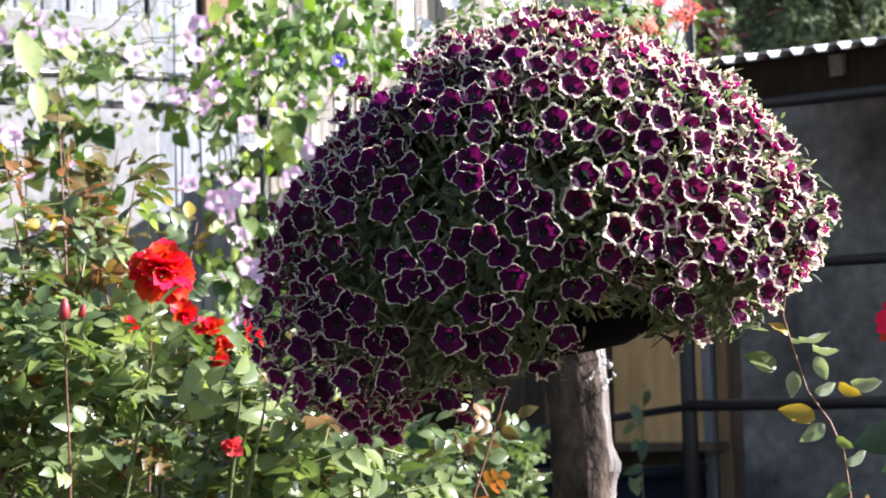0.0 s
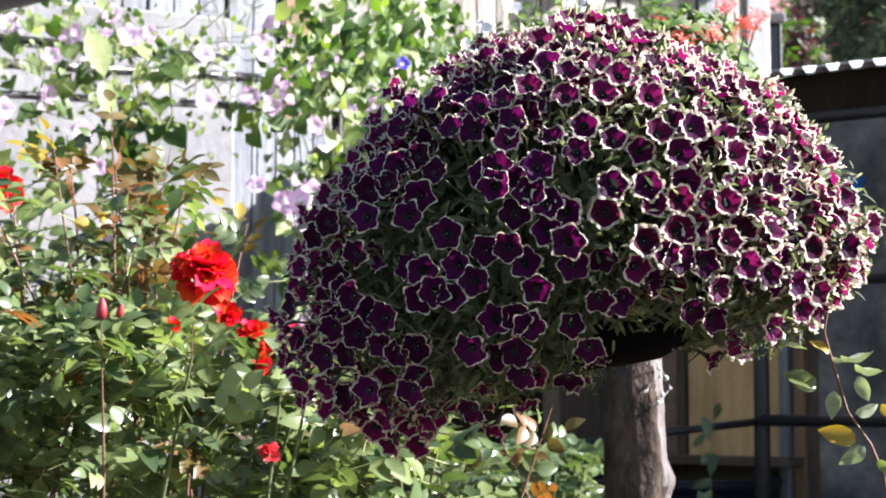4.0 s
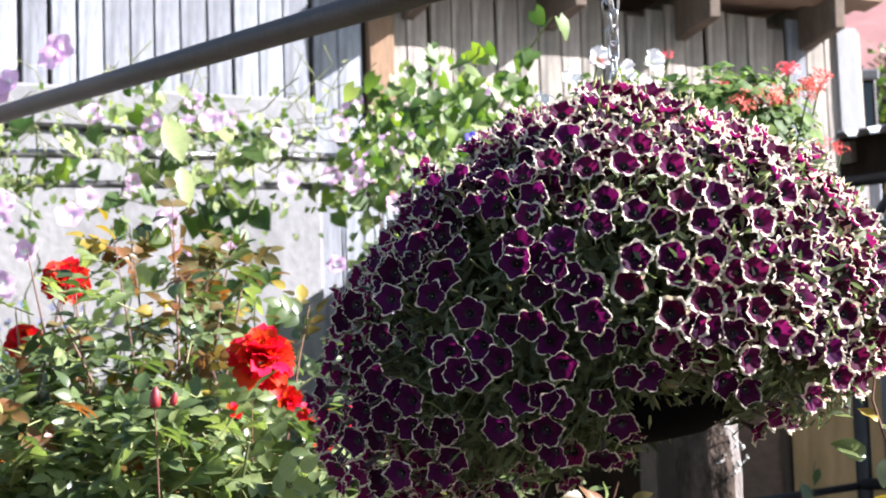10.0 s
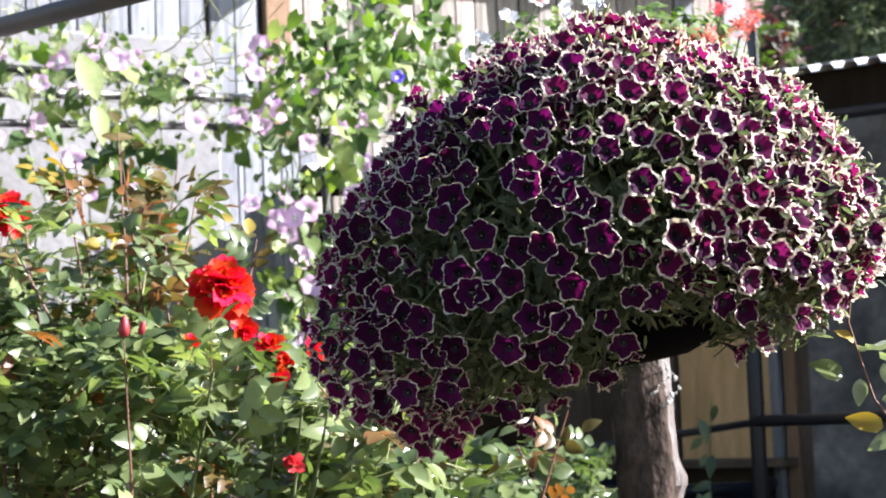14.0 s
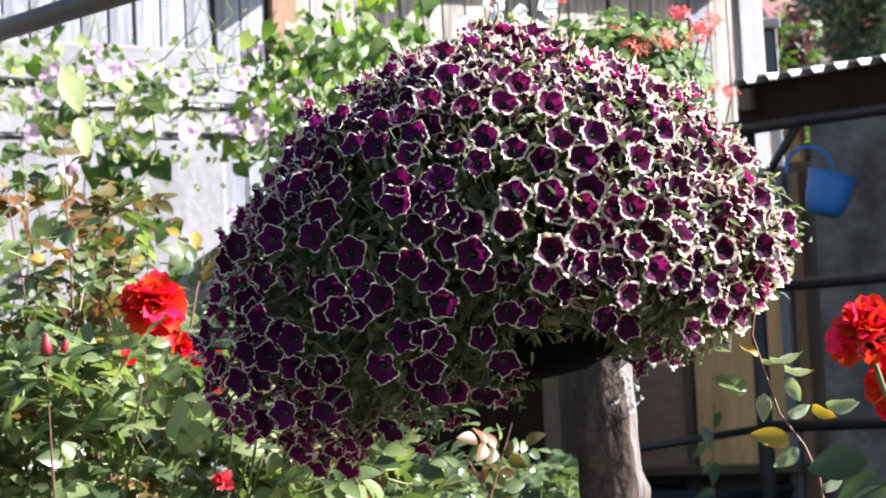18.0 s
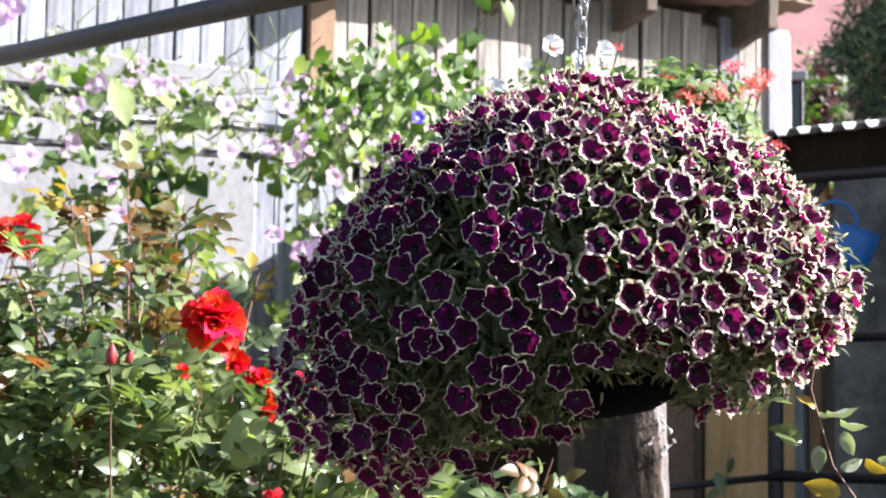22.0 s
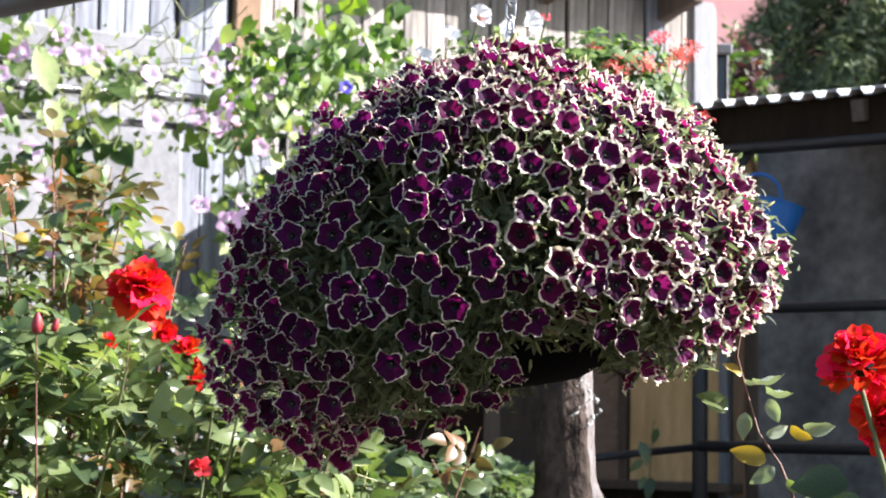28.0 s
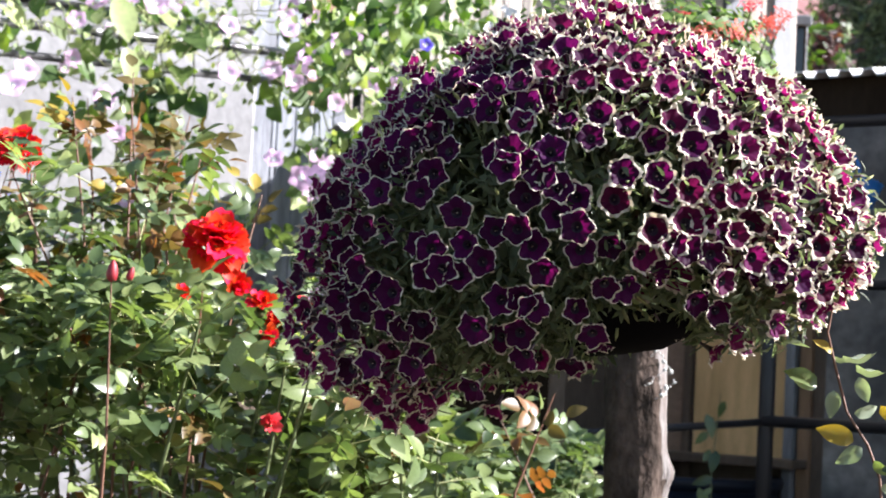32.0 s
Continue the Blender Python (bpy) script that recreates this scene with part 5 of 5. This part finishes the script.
rose(bush_b, Vector((-1.50, 4.88, 1.93)), Vector((0.3, -0.8, 0.4)), 0.095)
bush_c = rose_bush((-0.33, 4.6, 0), (0.31, 0.35), crest, 360, ["rleaf_light", "rleaf", "olive", "yleaf", "rleaf_red"], (4, 7, 1.6, 0.5, 0.4), "low light-green rose bush behind the basket", size=(0.042, 0.078),
                   shoots=[([(-0.05, 4.4, 0.9), (-0.06, 4.4, 1.3), (0.02, 4.42, 1.53)], ["olive", "rleaf", "olive", "rleaf_red"], 8), ([(0.1, 4.7, 0.8), (0.02, 4.7, 1.2), (-0.1, 4.7, 1.45)], ["rleaf_red", "rleaf"], 6)])
bud(bush_c, Vector((-0.32, 4.4, 1.37)), Vector((0.1, -0.2, 1)), 0.04)

rose_bush((-1.15, 5.5, 0), (0.95, 0.3), lambda x, y: 1.66 + 0.08 * noise.noise(Vector((x * 4, y, 0))), 900, ["rleaf"], (1,), "dark green rose bush at the back of the bed")
rose_bush((-0.13, 6.3, 0), (0.30, 0.3), lambda x, y: 1.36 + 0.1 * noise.noise(Vector((x * 4, y, 3))), 320, ["rleaf"], (1,), "dark green shrub in the shade behind the stump")

# near rose branch beside the basket
branch = thing("rose_branch", (0.47, 3.2, 0), "slender rose cane with pale, yellowing leaves", "rose")
ORG = Vector((0.468, 3.2, 1.488))


def at_branch(x, z, y=0.0):
    return ORG + Vector((x / 100, y / 100, z / 100))


b = bmesh.new()
tube(b, [at_branch(-14, -149, 4), at_branch(8, -60, 3), at_branch(9, -20), at_branch(7.5, -6.2), at_branch(5.4, -1), at_branch(1.8, 4.2), at_branch(-0.3, 11.4), at_branch(-1.8, 17.1), at_branch(-1, 22.3)], [0.006, 0.0038, 0.003, 0.0026, 0.0023, 0.0021, 0.0024, 0.002, 0.0018], 8, False)
world_part("cane", b, "stem_red", branch)
b = bmesh.new()
lathe(b, [(0, 0), (0.008, 0.002), (0.010, 0.012), (0.006, 0.022), (0.002, 0.024)], 10)
bmesh.ops.translate(b, verts=b.verts, vec=at_branch(-1, 22.3))
world_part("rose_hip", b, "stem", branch, "small green hip")
for me_name, mat in (("a", "paleleaf"), ("b", "yleaf"), ("c", "rleaf")):
    v, f = leaf_form(0.56, 0.28, 0.30, steps=8)
    v[:, 2] += 0.05 * np.sin(v[:, 1] * 9 + v[:, 0] * 7)
    me = bpy.data.meshes.new("leaf")
    me.from_pydata(v.tolist(), [], f)
    for p in me.polygons:
        p.use_smooth = True
    me.materials.append(M[mat])
    PETALS[me_name] = me
# across, up, direction in degrees, length in cm, tilt, kind
for x, z, a, size, tilt, kind in ((-3.4, 8.2, 150, 6.5, 30, "c"), (-3.2, 8.0, 165, 4.2, 10, "a"), (-0.6, 7.6, 265, 5.2, 5, "a"), (3.4, 10.0, 290, 5.0, 15, "a"), (0.8, 13.4, -5, 6.3, 70, "a"), (-1.2, 13.6, 135, 4.2, 40, "b"), (-0.5, 13.2, -20, 3.0, 50, "a"), (3.0, 12.0, -25, 5.5, 65, "a"), (3.0, 4.0, 15, 4.6, 20, "a"), (7.0, 5.5, -40, 5.0, 40, "b"), (9.4, 5.6, -10, 6.4, 35, "a"), (3.2, -0.6, 160, 7.0, 10, "b"), (4.4, -1.5, 215, 5.6, 0, "a"), (6.4, -3.5, -45, 4.0, 30, "c"), (7.6, -8, 20, 5, 30, "a"), (8.5, -12, 200, 5, 20, "c")):
    ob = new("leaf", PETALS[kind])
    ob.parent = branch
    ob.matrix_local = Matrix.Translation(at_branch(x, z, rnd(-1.5, 1.5)) - Vector(branch.location)) @ Matrix.Rotation(radians(90), 4, "X") @ Matrix.Rotation(radians(a - 90), 4, "Z") @ Matrix.Rotation(radians(tilt), 4, "Y") @ Matrix.Scale(size / 100 * 0.88, 4)

bush_d = thing("rose_bush", (0.72, 2.85, 0), "near rose cane with heavy deep red blooms", "rose bush")
b = bmesh.new()
tube(b, [(0.72, 2.85, 0), (0.68, 2.85, 0.9), (0.62, 2.80, 1.45), (0.575, 2.78, 1.60)], [0.009, 0.007, 0.005, 0.004], 8, False)
world_part("cane", b, "stem", bush_d)
rose(bush_d, Vector((0.572, 2.76, 1.632)), Vector((-0.2, -0.55, 0.85)), 0.108)
rose(bush_d, Vector((0.62, 2.82, 1.555)), Vector((0.1, -0.8, 0.1)), 0.095)
poses = []
for k in range(26):
    z = rnd(0.9, 1.5)
    poses += spray(Vector((0.66 + (1.5 - z) * 0.08, 2.82, z)), Vector((rnd(-0.7, 1), rnd(-0.8, 0.5), rnd(-0.3, 0.4))), rnd(0.045, 0.065))
for x, z, size in ((0.56, 1.46, 0.085), (0.585, 1.43, 0.07), (0.60, 1.40, 0.075)):
    poses.append(facing((rnd(-0.3, 0.3), -1, 0.4), rnd(1.2, 1.9), Vector((x, 2.8, z)), size))
joined("foliage", LEAFLET, poses, ["rleaf"], bush_d, single=300)
poses = [p for k in range(5) for p in spray(Vector((0.47 + 0.02 * k, 2.93, 1.325 - 0.012 * (k % 3))), Vector((rnd(-1, 0.4), -0.5, rnd(-0.6, 0.3))), rnd(0.035, 0.05), 3)]
joined("dry_leaf", LEAFLET, poses, ["rleaf_red"], bush_d, "dry reddish-brown leaves", kind="", single=15, one="dry_leaf")
b = tube(bmesh.new(), [(0.68, 2.85, 0.9), (0.58, 2.9, 1.22), (0.49, 2.93, 1.33)], [0.004, 0.003, 0.002], 6, False)
world_part("side_shoot", b, "stem_red", bush_d)

# ---- morning glory over the rails ----
vine = thing("morning_glory_vine", (-1.6, 7.9, 0), "morning glory vine with pink blooms climbing over rails", "climbing vine")
HEART = leaf_form(0.95, 0.10, 0.22, heart=True, steps=4)
poses, pick, sites = [], [], []


def vine_leaf(p, size, pale=0.1, bright=0.3):
    d = Vector((rnd(-1.2, 1.5), -1, rnd(-0.4, 1.6))).normalized()
    poses.append(facing(d, math.pi + rnd(-1.1, 1.1), p, size))
    pick.append(1 if random.random() < pale else 2 if random.random() < bright else 0)


for k in range(1000):
    s = rnd(-3.2, 2.0)
    if noise.noise(Vector((s * 3.5, k % 3, 4))) < -0.08:
        continue
    p = RA + RD * s + Vector((rnd(-0.03, 0.03), random.gauss(0.02, 0.2), min(0.26, random.gauss(0.06, 0.16)) + 0.07 * math.sin(s * 4)))
    vine_leaf(p, random.choice((rnd(0.02, 0.045), rnd(0.02, 0.045), rnd(0.03, 0.06), rnd(0.06, 0.105))), 0.5)
    if k % 17 == 0:
        sites.append(p)
bm = bmesh.new()
for j, s in enumerate((-2.6, -2.1, -1.75, -1.3, -0.95, -0.6, -0.38, -0.05, 0.3, 0.55, 0.78, 0.86, 1.42, 1.58, 1.72)):
    x0 = RA + RD * s + Vector((0, -0.1, 0.1))
    pts = [x0]
    low = 1.3 if j % 3 else 1.75
    while pts[-1].z > low:
        pts.append(pts[-1] + Vector((rnd(-0.06, 0.06), rnd(-0.05, 0.04), -0.14)))
    tube(bm, pts, 0.004, 5, False)
    for p in pts:
        for k in range(random.choice((2, 3, 4, 6))):
            vine_leaf(p + Vector((rnd(-0.13, 0.13), rnd(-0.1, 0.05), rnd(-0.08, 0.08))), random.choice((rnd(0.025, 0.06), rnd(0.08, 0.135))), 0.3)
        if random.random() < 0.33:
            sites.append(p + Vector((rnd(-0.1, 0.1), -0.1, rnd(-0.05, 0.05))))
# hanging strands beside the basket
for x, top, low in ((-1.0, 2.9, 1.6), (-0.91, 2.95, 1.6), (-0.82, 2.95, 1.6), (-0.71, 2.9, 1.8)):
    pts = [Vector((x, 7.6, top))]
    while pts[-1].z > low:
        pts.append(pts[-1] + Vector((rnd(-0.035, 0.035), rnd(-0.04, 0.04), -0.1)))
    tube(bm, pts, 0.0035, 5, False)
    for p in pts:
        for k in range(4):
            vine_leaf(p + Vector((rnd(-0.09, 0.09), rnd(-0.08, 0.05), rnd(-0.06, 0.06))), random.choice((rnd(0.025, 0.05), rnd(0.05, 0.10))), 0.3)
        if random.random() < 0.22:
            sites.append(p + Vector((rnd(-0.06, 0.06), 0, 0)))
for k in range(650):
    s = rnd(-3.2, 1.7)
    vine_leaf(RA + RD * s + Vector((0, -abs(random.gauss(0, 0.3)), min(0.22, random.gauss(0.02, 0.18)))), rnd(0.018, 0.04), 0.7)
world_part("stem", bm, "stem", vine, kind="stuff")
bm = bmesh.new()
for k in range(280):
    p = RA + RD * rnd(-3, 1.9) + Vector((0, -rnd(0, 0.4), rnd(-0.2, 0.3)))
    d = Vector((rnd(-1, 1), rnd(-0.4, 0.2), rnd(-0.6, 1)))
    tube(bm, [p, p + d * 0.1 + rand_dir() * 0.03, p + d * 0.2 + rand_dir() * 0.05, p + d * 0.27 + rand_dir() * 0.08], 0.003, 4, False)
# the thick tangle at the rails' end, nearer by
for k in range(420):
    a = rnd(-0.05, 1.05)
    p = Vector((-0.85 + 0.62 * a, 6.5 + rnd(-0.4, 0.8), 2.62 + rnd(0, 0.36) * (1 - abs(a - 0.45) * 1.1) + 0.06 * a))
    vine_leaf(p, random.choice((rnd(0.02, 0.04), rnd(0.03, 0.07))), 0.15, 0.5)
for a, c in (((-0.8, 8.5, 2.95), (-0.45, 6.5, 2.85)), ((-0.9, 8.4, 2.95), (-0.3, 6.6, 2.72)), ((-0.6, 8.5, 2.95), (-0.22, 7.6, 3.35)), ((-0.7, 8.5, 2.95), (-0.5, 7.4, 3.2))):
    tube(bm, [a, (Vector(a) + Vector(c)) / 2 + Vector((0.03, 0, 0.12)), c], 0.005, 5, False)
    for k in range(10):
        vine_leaf(Vector(a).lerp(Vector(c), rnd(0.2, 1)) + Vector((rnd(-0.06, 0.06), rnd(-0.05, 0.05), rnd(-0.02, 0.12))), rnd(0.06, 0.1))
world_part("tendril", bm, "tendril", vine, kind="stuff")
joined("foliage", HEART, poses, ["vleaf", "vleaf_pale", "vleaf_bright"], vine, "heart-shaped green leaves", pick=pick, single=300)
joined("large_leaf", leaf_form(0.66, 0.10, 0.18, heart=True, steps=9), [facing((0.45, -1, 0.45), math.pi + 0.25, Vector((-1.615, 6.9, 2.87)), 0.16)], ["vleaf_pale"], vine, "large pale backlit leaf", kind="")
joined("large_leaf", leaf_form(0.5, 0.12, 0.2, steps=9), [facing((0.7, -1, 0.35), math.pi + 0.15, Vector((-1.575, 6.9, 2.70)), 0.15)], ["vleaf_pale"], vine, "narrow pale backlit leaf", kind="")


def glory(mat):
    bm = bmesh.new()
    lathe(bm, [(0.03, -0.4), (0.07, -0.22), (0.15, -0.10), (0.25, -0.04), (0.36, 0.0), (0.5, 0.0)], 25)
    for f in bm.faces:
        f.material_index = 1 if sum(v.co.xy.length for v in f.verts) / 4 < 0.12 else 0
    for v in bm.verts:
        a, r = math.atan2(v.co.y, v.co.x), v.co.xy.length
        v.co.xy *= 1 + 0.11 * math.cos(5 * a) * (r / 0.5) ** 2
        v.co.z += (0.035 * math.sin(5 * a + 0.7) + rnd(-0.025, 0.025)) * (r / 0.5) ** 2
    me = bpy.data.meshes.new("flower")
    bm.to_mesh(me)
    bm.free()
    me.materials.append(M[mat])
    me.materials.append(M["white"])
    return me


pink_me, blue_me = glory("pink"), glory("blue")
sites += [Vector((-1.0, 7.15, 2.82)), Vector((-0.88, 7.4, 2.83)), Vector((-1.25, 7.3, 2.85)), Vector((-0.85, 7.5, 2.6)), Vector((-1.05, 7.3, 2.35)), Vector((-0.9, 7.4, 2.3)), Vector((-0.72, 6.6, 1.97))]
sites += [Vector((x, 6.7, z)) for x, z in ((-2.17, 2.56), (-2.15, 2.50), (-2.19, 2.30), (-2.14, 2.27), (-2.06, 2.38), (-1.93, 3.1), (-1.96, 3.07), (-2.16, 2.96), (-2.12, 2.99), (-2.2, 2.92), (-1.9, 2.5))]
for p in sites:
    ob = new("flower", pink_me)
    ob.parent = vine
    ob.matrix_local = Matrix.Translation(p + Vector((0, -0.12, 0)) - Vector(vine.location)) @ facing(Vector((rnd(-0.3, 0.7), -1, rnd(-0.1, 0.5))), rnd(0, 6), Vector((0, 0, 0)), rnd(0.07, 0.108))
for p in (Vector((-0.42, 6.0, 2.60)),):
    ob = new("flower", blue_me)
    ob.parent = vine
    ob.matrix_local = Matrix.Translation(p - Vector(vine.location)) @ facing(Vector((0.3, -1, 0.3)), 0, Vector((0, 0, 0)), 0.045)

# ---- weed in the shade and small blue flowers in the bed ----
weed = thing("weed", (0.79, 8.6, 0), "thin dark weed stalk with a few leaves before the lean-to", "weed")
b = tube(bmesh.new(), [(0.79, 8.6, 0), (0.785, 8.6, 0.8), (0.77, 8.58, 1.2), (0.80, 8.6, 1.55)], [0.005, 0.004, 0.003, 0.002], 6, False)
world_part("stalk", b, "stem", weed)
poses = [facing((rnd(-0.4, 0.4), -1, rnd(0, 0.6)), rnd(0, 6.28), Vector((0.785 + rnd(-0.09, 0.05), 8.57, z)), rnd(0.05, 0.11)) for z in (0.75, 0.85, 0.95, 1.05, 1.1, 1.18, 1.25, 1.3, 1.38, 1.46, 1.52)]
joined("leaf", leaf_form(0.5, 0.12, 0.3, steps=4), poses, ["rleaf"], weed, single=11)
lobelia = thing("lobelia_clump", (-1.62, 5.25, 0), "clump of small blue flowers among the roses", "flower clump")
bm = bmesh.new()
for k in range(26):
    q = Vector((-1.62 + random.gauss(0, 0.09), 5.2 + rnd(-0.1, 0.1), random.gauss(1.9, 0.09)))
    tube(bm, [(q.x + rnd(-0.1, 0.1), 5.3, 0.9), (q.x + rnd(-0.05, 0.05), 5.25, 1.5), q], [0.003, 0.002, 0.001], 4, False)
    fm = bmesh.new()
    for j in range(5):
        a = 2 * math.pi * j / 5
        fm.faces.new([fm.verts.new((r * math.cos(a + w), r * math.sin(a + w), r * 0.15)) for r, w in ((0.05, 0), (0.4, -0.35), (0.55, 0), (0.4, 0.35))])
    f = part("flower", fm, "lobelia", lobelia)
    f.matrix_local = Matrix.Translation(-Vector(lobelia.location)) @ facing((rnd(-0.5, 0.5), -1, rnd(-0.2, 0.6)), rnd(0, 6), q, rnd(0.016, 0.026))
world_part("stem", bm, "stem", lobelia, kind="stuff")

# ---- blue watering can on the lean-to's rail ----
can = thing("watering_can", on_lean(0.36, -0.02, 2.50), "bright blue plastic watering can hanging from a rail", "watering can")
tilt = Matrix.Translation((0.045, 0, -0.03)) @ Matrix.Rotation(radians(17), 4, "Y")
b = lathe(bmesh.new(), [(0, 0), (0.060, 0.001), (0.080, 0.012), (0.098, 0.06), (0.110, 0.16), (0.115, 0.19), (0.119, 0.194), (0.108, 0.194), (0.076, 0.02), (0, 0.015)], 28)
bmesh.ops.transform(b, verts=b.verts, matrix=tilt @ Matrix.Translation((0, 0, -0.08)))
part("body", b, "bluecan", can)
b = tube(bmesh.new(), [Vector((-0.03 + 0.105 * math.cos(a), 0, 0.115 + 0.10 * math.sin(a))) for a in (math.pi * k / 12 for k in range(-1, 14))], 0.009, 8)
part("handle", b, "bluecan", can)
b = tube(bmesh.new(), [Vector((-0.05, 0, 0.21)), Vector((-0.05, 0.02, 0.35))], 0.003, 6)
part("hook_wire", b, "blackpipe", can)

# ---- trees in the distance ----
spruce = thing("spruce_tree", (4.3, 18.5, 0), "dark green spruce tree behind the sheds", "tree")
part("trunk", tube(bmesh.new(), [(0, 0, 0), (0.05, 0, 4), (0, 0, 10.5)], [0.2, 0.14, 0.02], 10), "bark", spruce)
bm = bmesh.new()
poses = []
for k in range(330):
    z = rnd(1.5, 10.2) if k < 110 else rnd(3.6, 8.2)
    L = (10.8 - z) * 0.34 + 0.25
    a = rnd(0, 6.28)
    d = Vector((math.cos(a), math.sin(a), 0))
    pts = [Vector((4.3, 18.5, z)) + d * L * t + Vector((0, 0, 0.12 * L * math.sin(t * 4) - 0.3 * L * t * t)) for t in (0, 0.33, 0.66, 1)]
    tube(bm, pts, [0.03, 0.02, 0.012, 0.005], 5, False)
    for j in range(270):
        t = rnd(0.25, 1) * 3
        i = min(int(t), 2)
        p = pts[i].lerp(pts[i + 1], t - i)
        poses.append(facing(rand_dir() + Vector((0.6, -0.5, 0.5)), rnd(0, 6.28), p + rand_dir() * rnd(0.02, 0.16) - Vector((0, 0, rnd(0, 0.12))), rnd(0.08, 0.17)))
world_part("branch", bm, "bark", spruce, kind="stuff")
joined("crown", leaf_form(0.24, 0.2, 0.3, steps=2), poses, ["needle"], spruce, "dense hanging needles")


def far_tree(x, y, h, r, mat, label):
    tree = thing("tree", (x, y, 0), label, "tree", "trees in the distance")
    part("trunk", tube(bmesh.new(), [(0, 0, 0), (0.1, 0, h * 0.5), (0, 0, h * 0.8)], [0.25, 0.16, 0.05], 8), "bark", tree)
    ps = []
    for k in range(26):
        u = rand_dir()
        c = Vector((x, y, h * 0.68)) + Vector((u.x * r * 0.75, u.y * r * 0.75, u.z * h * 0.26))
        for j in range(60):
            ps.append(facing(rand_dir() + Vector((0, 0, 0.4)), rnd(0, 6), c + rand_dir() * r * 0.42 * rnd(0.4, 1), rnd(0.22, 0.42)))
    joined("crown", leaf_form(0.6, 0.1, 0.2, steps=2), ps, [mat], tree)


far_tree(8.2, 24, 8.5, 2.4, "hill", "yellowish-green leafy tree in the distance")
far_tree(12.5, 27, 10, 3.0, "hill", "yellowish-green leafy tree in the distance")
shrub = thing("shrub", (2.1, 14.2, 0), "mixed shrub with dark red and bright green leaves", "shrub")
ps, pick = [], []
for k in range(900):
    u = rand_dir()
    c = Vector((2.0, 14.2, 3.75)) + Vector((u.x * 0.28, u.y * 0.3, u.z * 0.75)) * rnd(0.4, 1)
    ps.append(facing(rand_dir() + Vector((0.3, -0.5, 0.4)), rnd(0, 6), c, rnd(0.06, 0.13)))
    pick.append(2 if random.random() < 0.05 else 0)
# two fresh green spires among the dark red stems
for x, low, top in ((1.85, 3.7, 4.48), (2.07, 3.4, 4.25)):
    for k in range(70):
        c = Vector((x + random.gauss(0, 0.035), 13.85 + rnd(-0.08, 0.08), rnd(low, top)))
        ps.append(facing(rand_dir() + Vector((0.5, -0.5, 0.4)), rnd(0, 6), c, rnd(0.06, 0.12)))
        pick.append(1)
joined("foliage", leaf_form(0.5, 0.1, 0.2, steps=2), ps, ["maroon", "vleaf", "rleaf_red"], shrub, pick=pick)
bm = bmesh.new()
for k in range(5):
    tube(bm, [(2.1, 14.2, 0), (2.1 + rnd(-0.2, 0.2), 14.2, 1.6), (2.1 + rnd(-0.3, 0.3), 14.2, 4.2)], [0.03, 0.02, 0.006], 6, False)
world_part("stem", bm, "stem_red", shrub, kind="stuff")
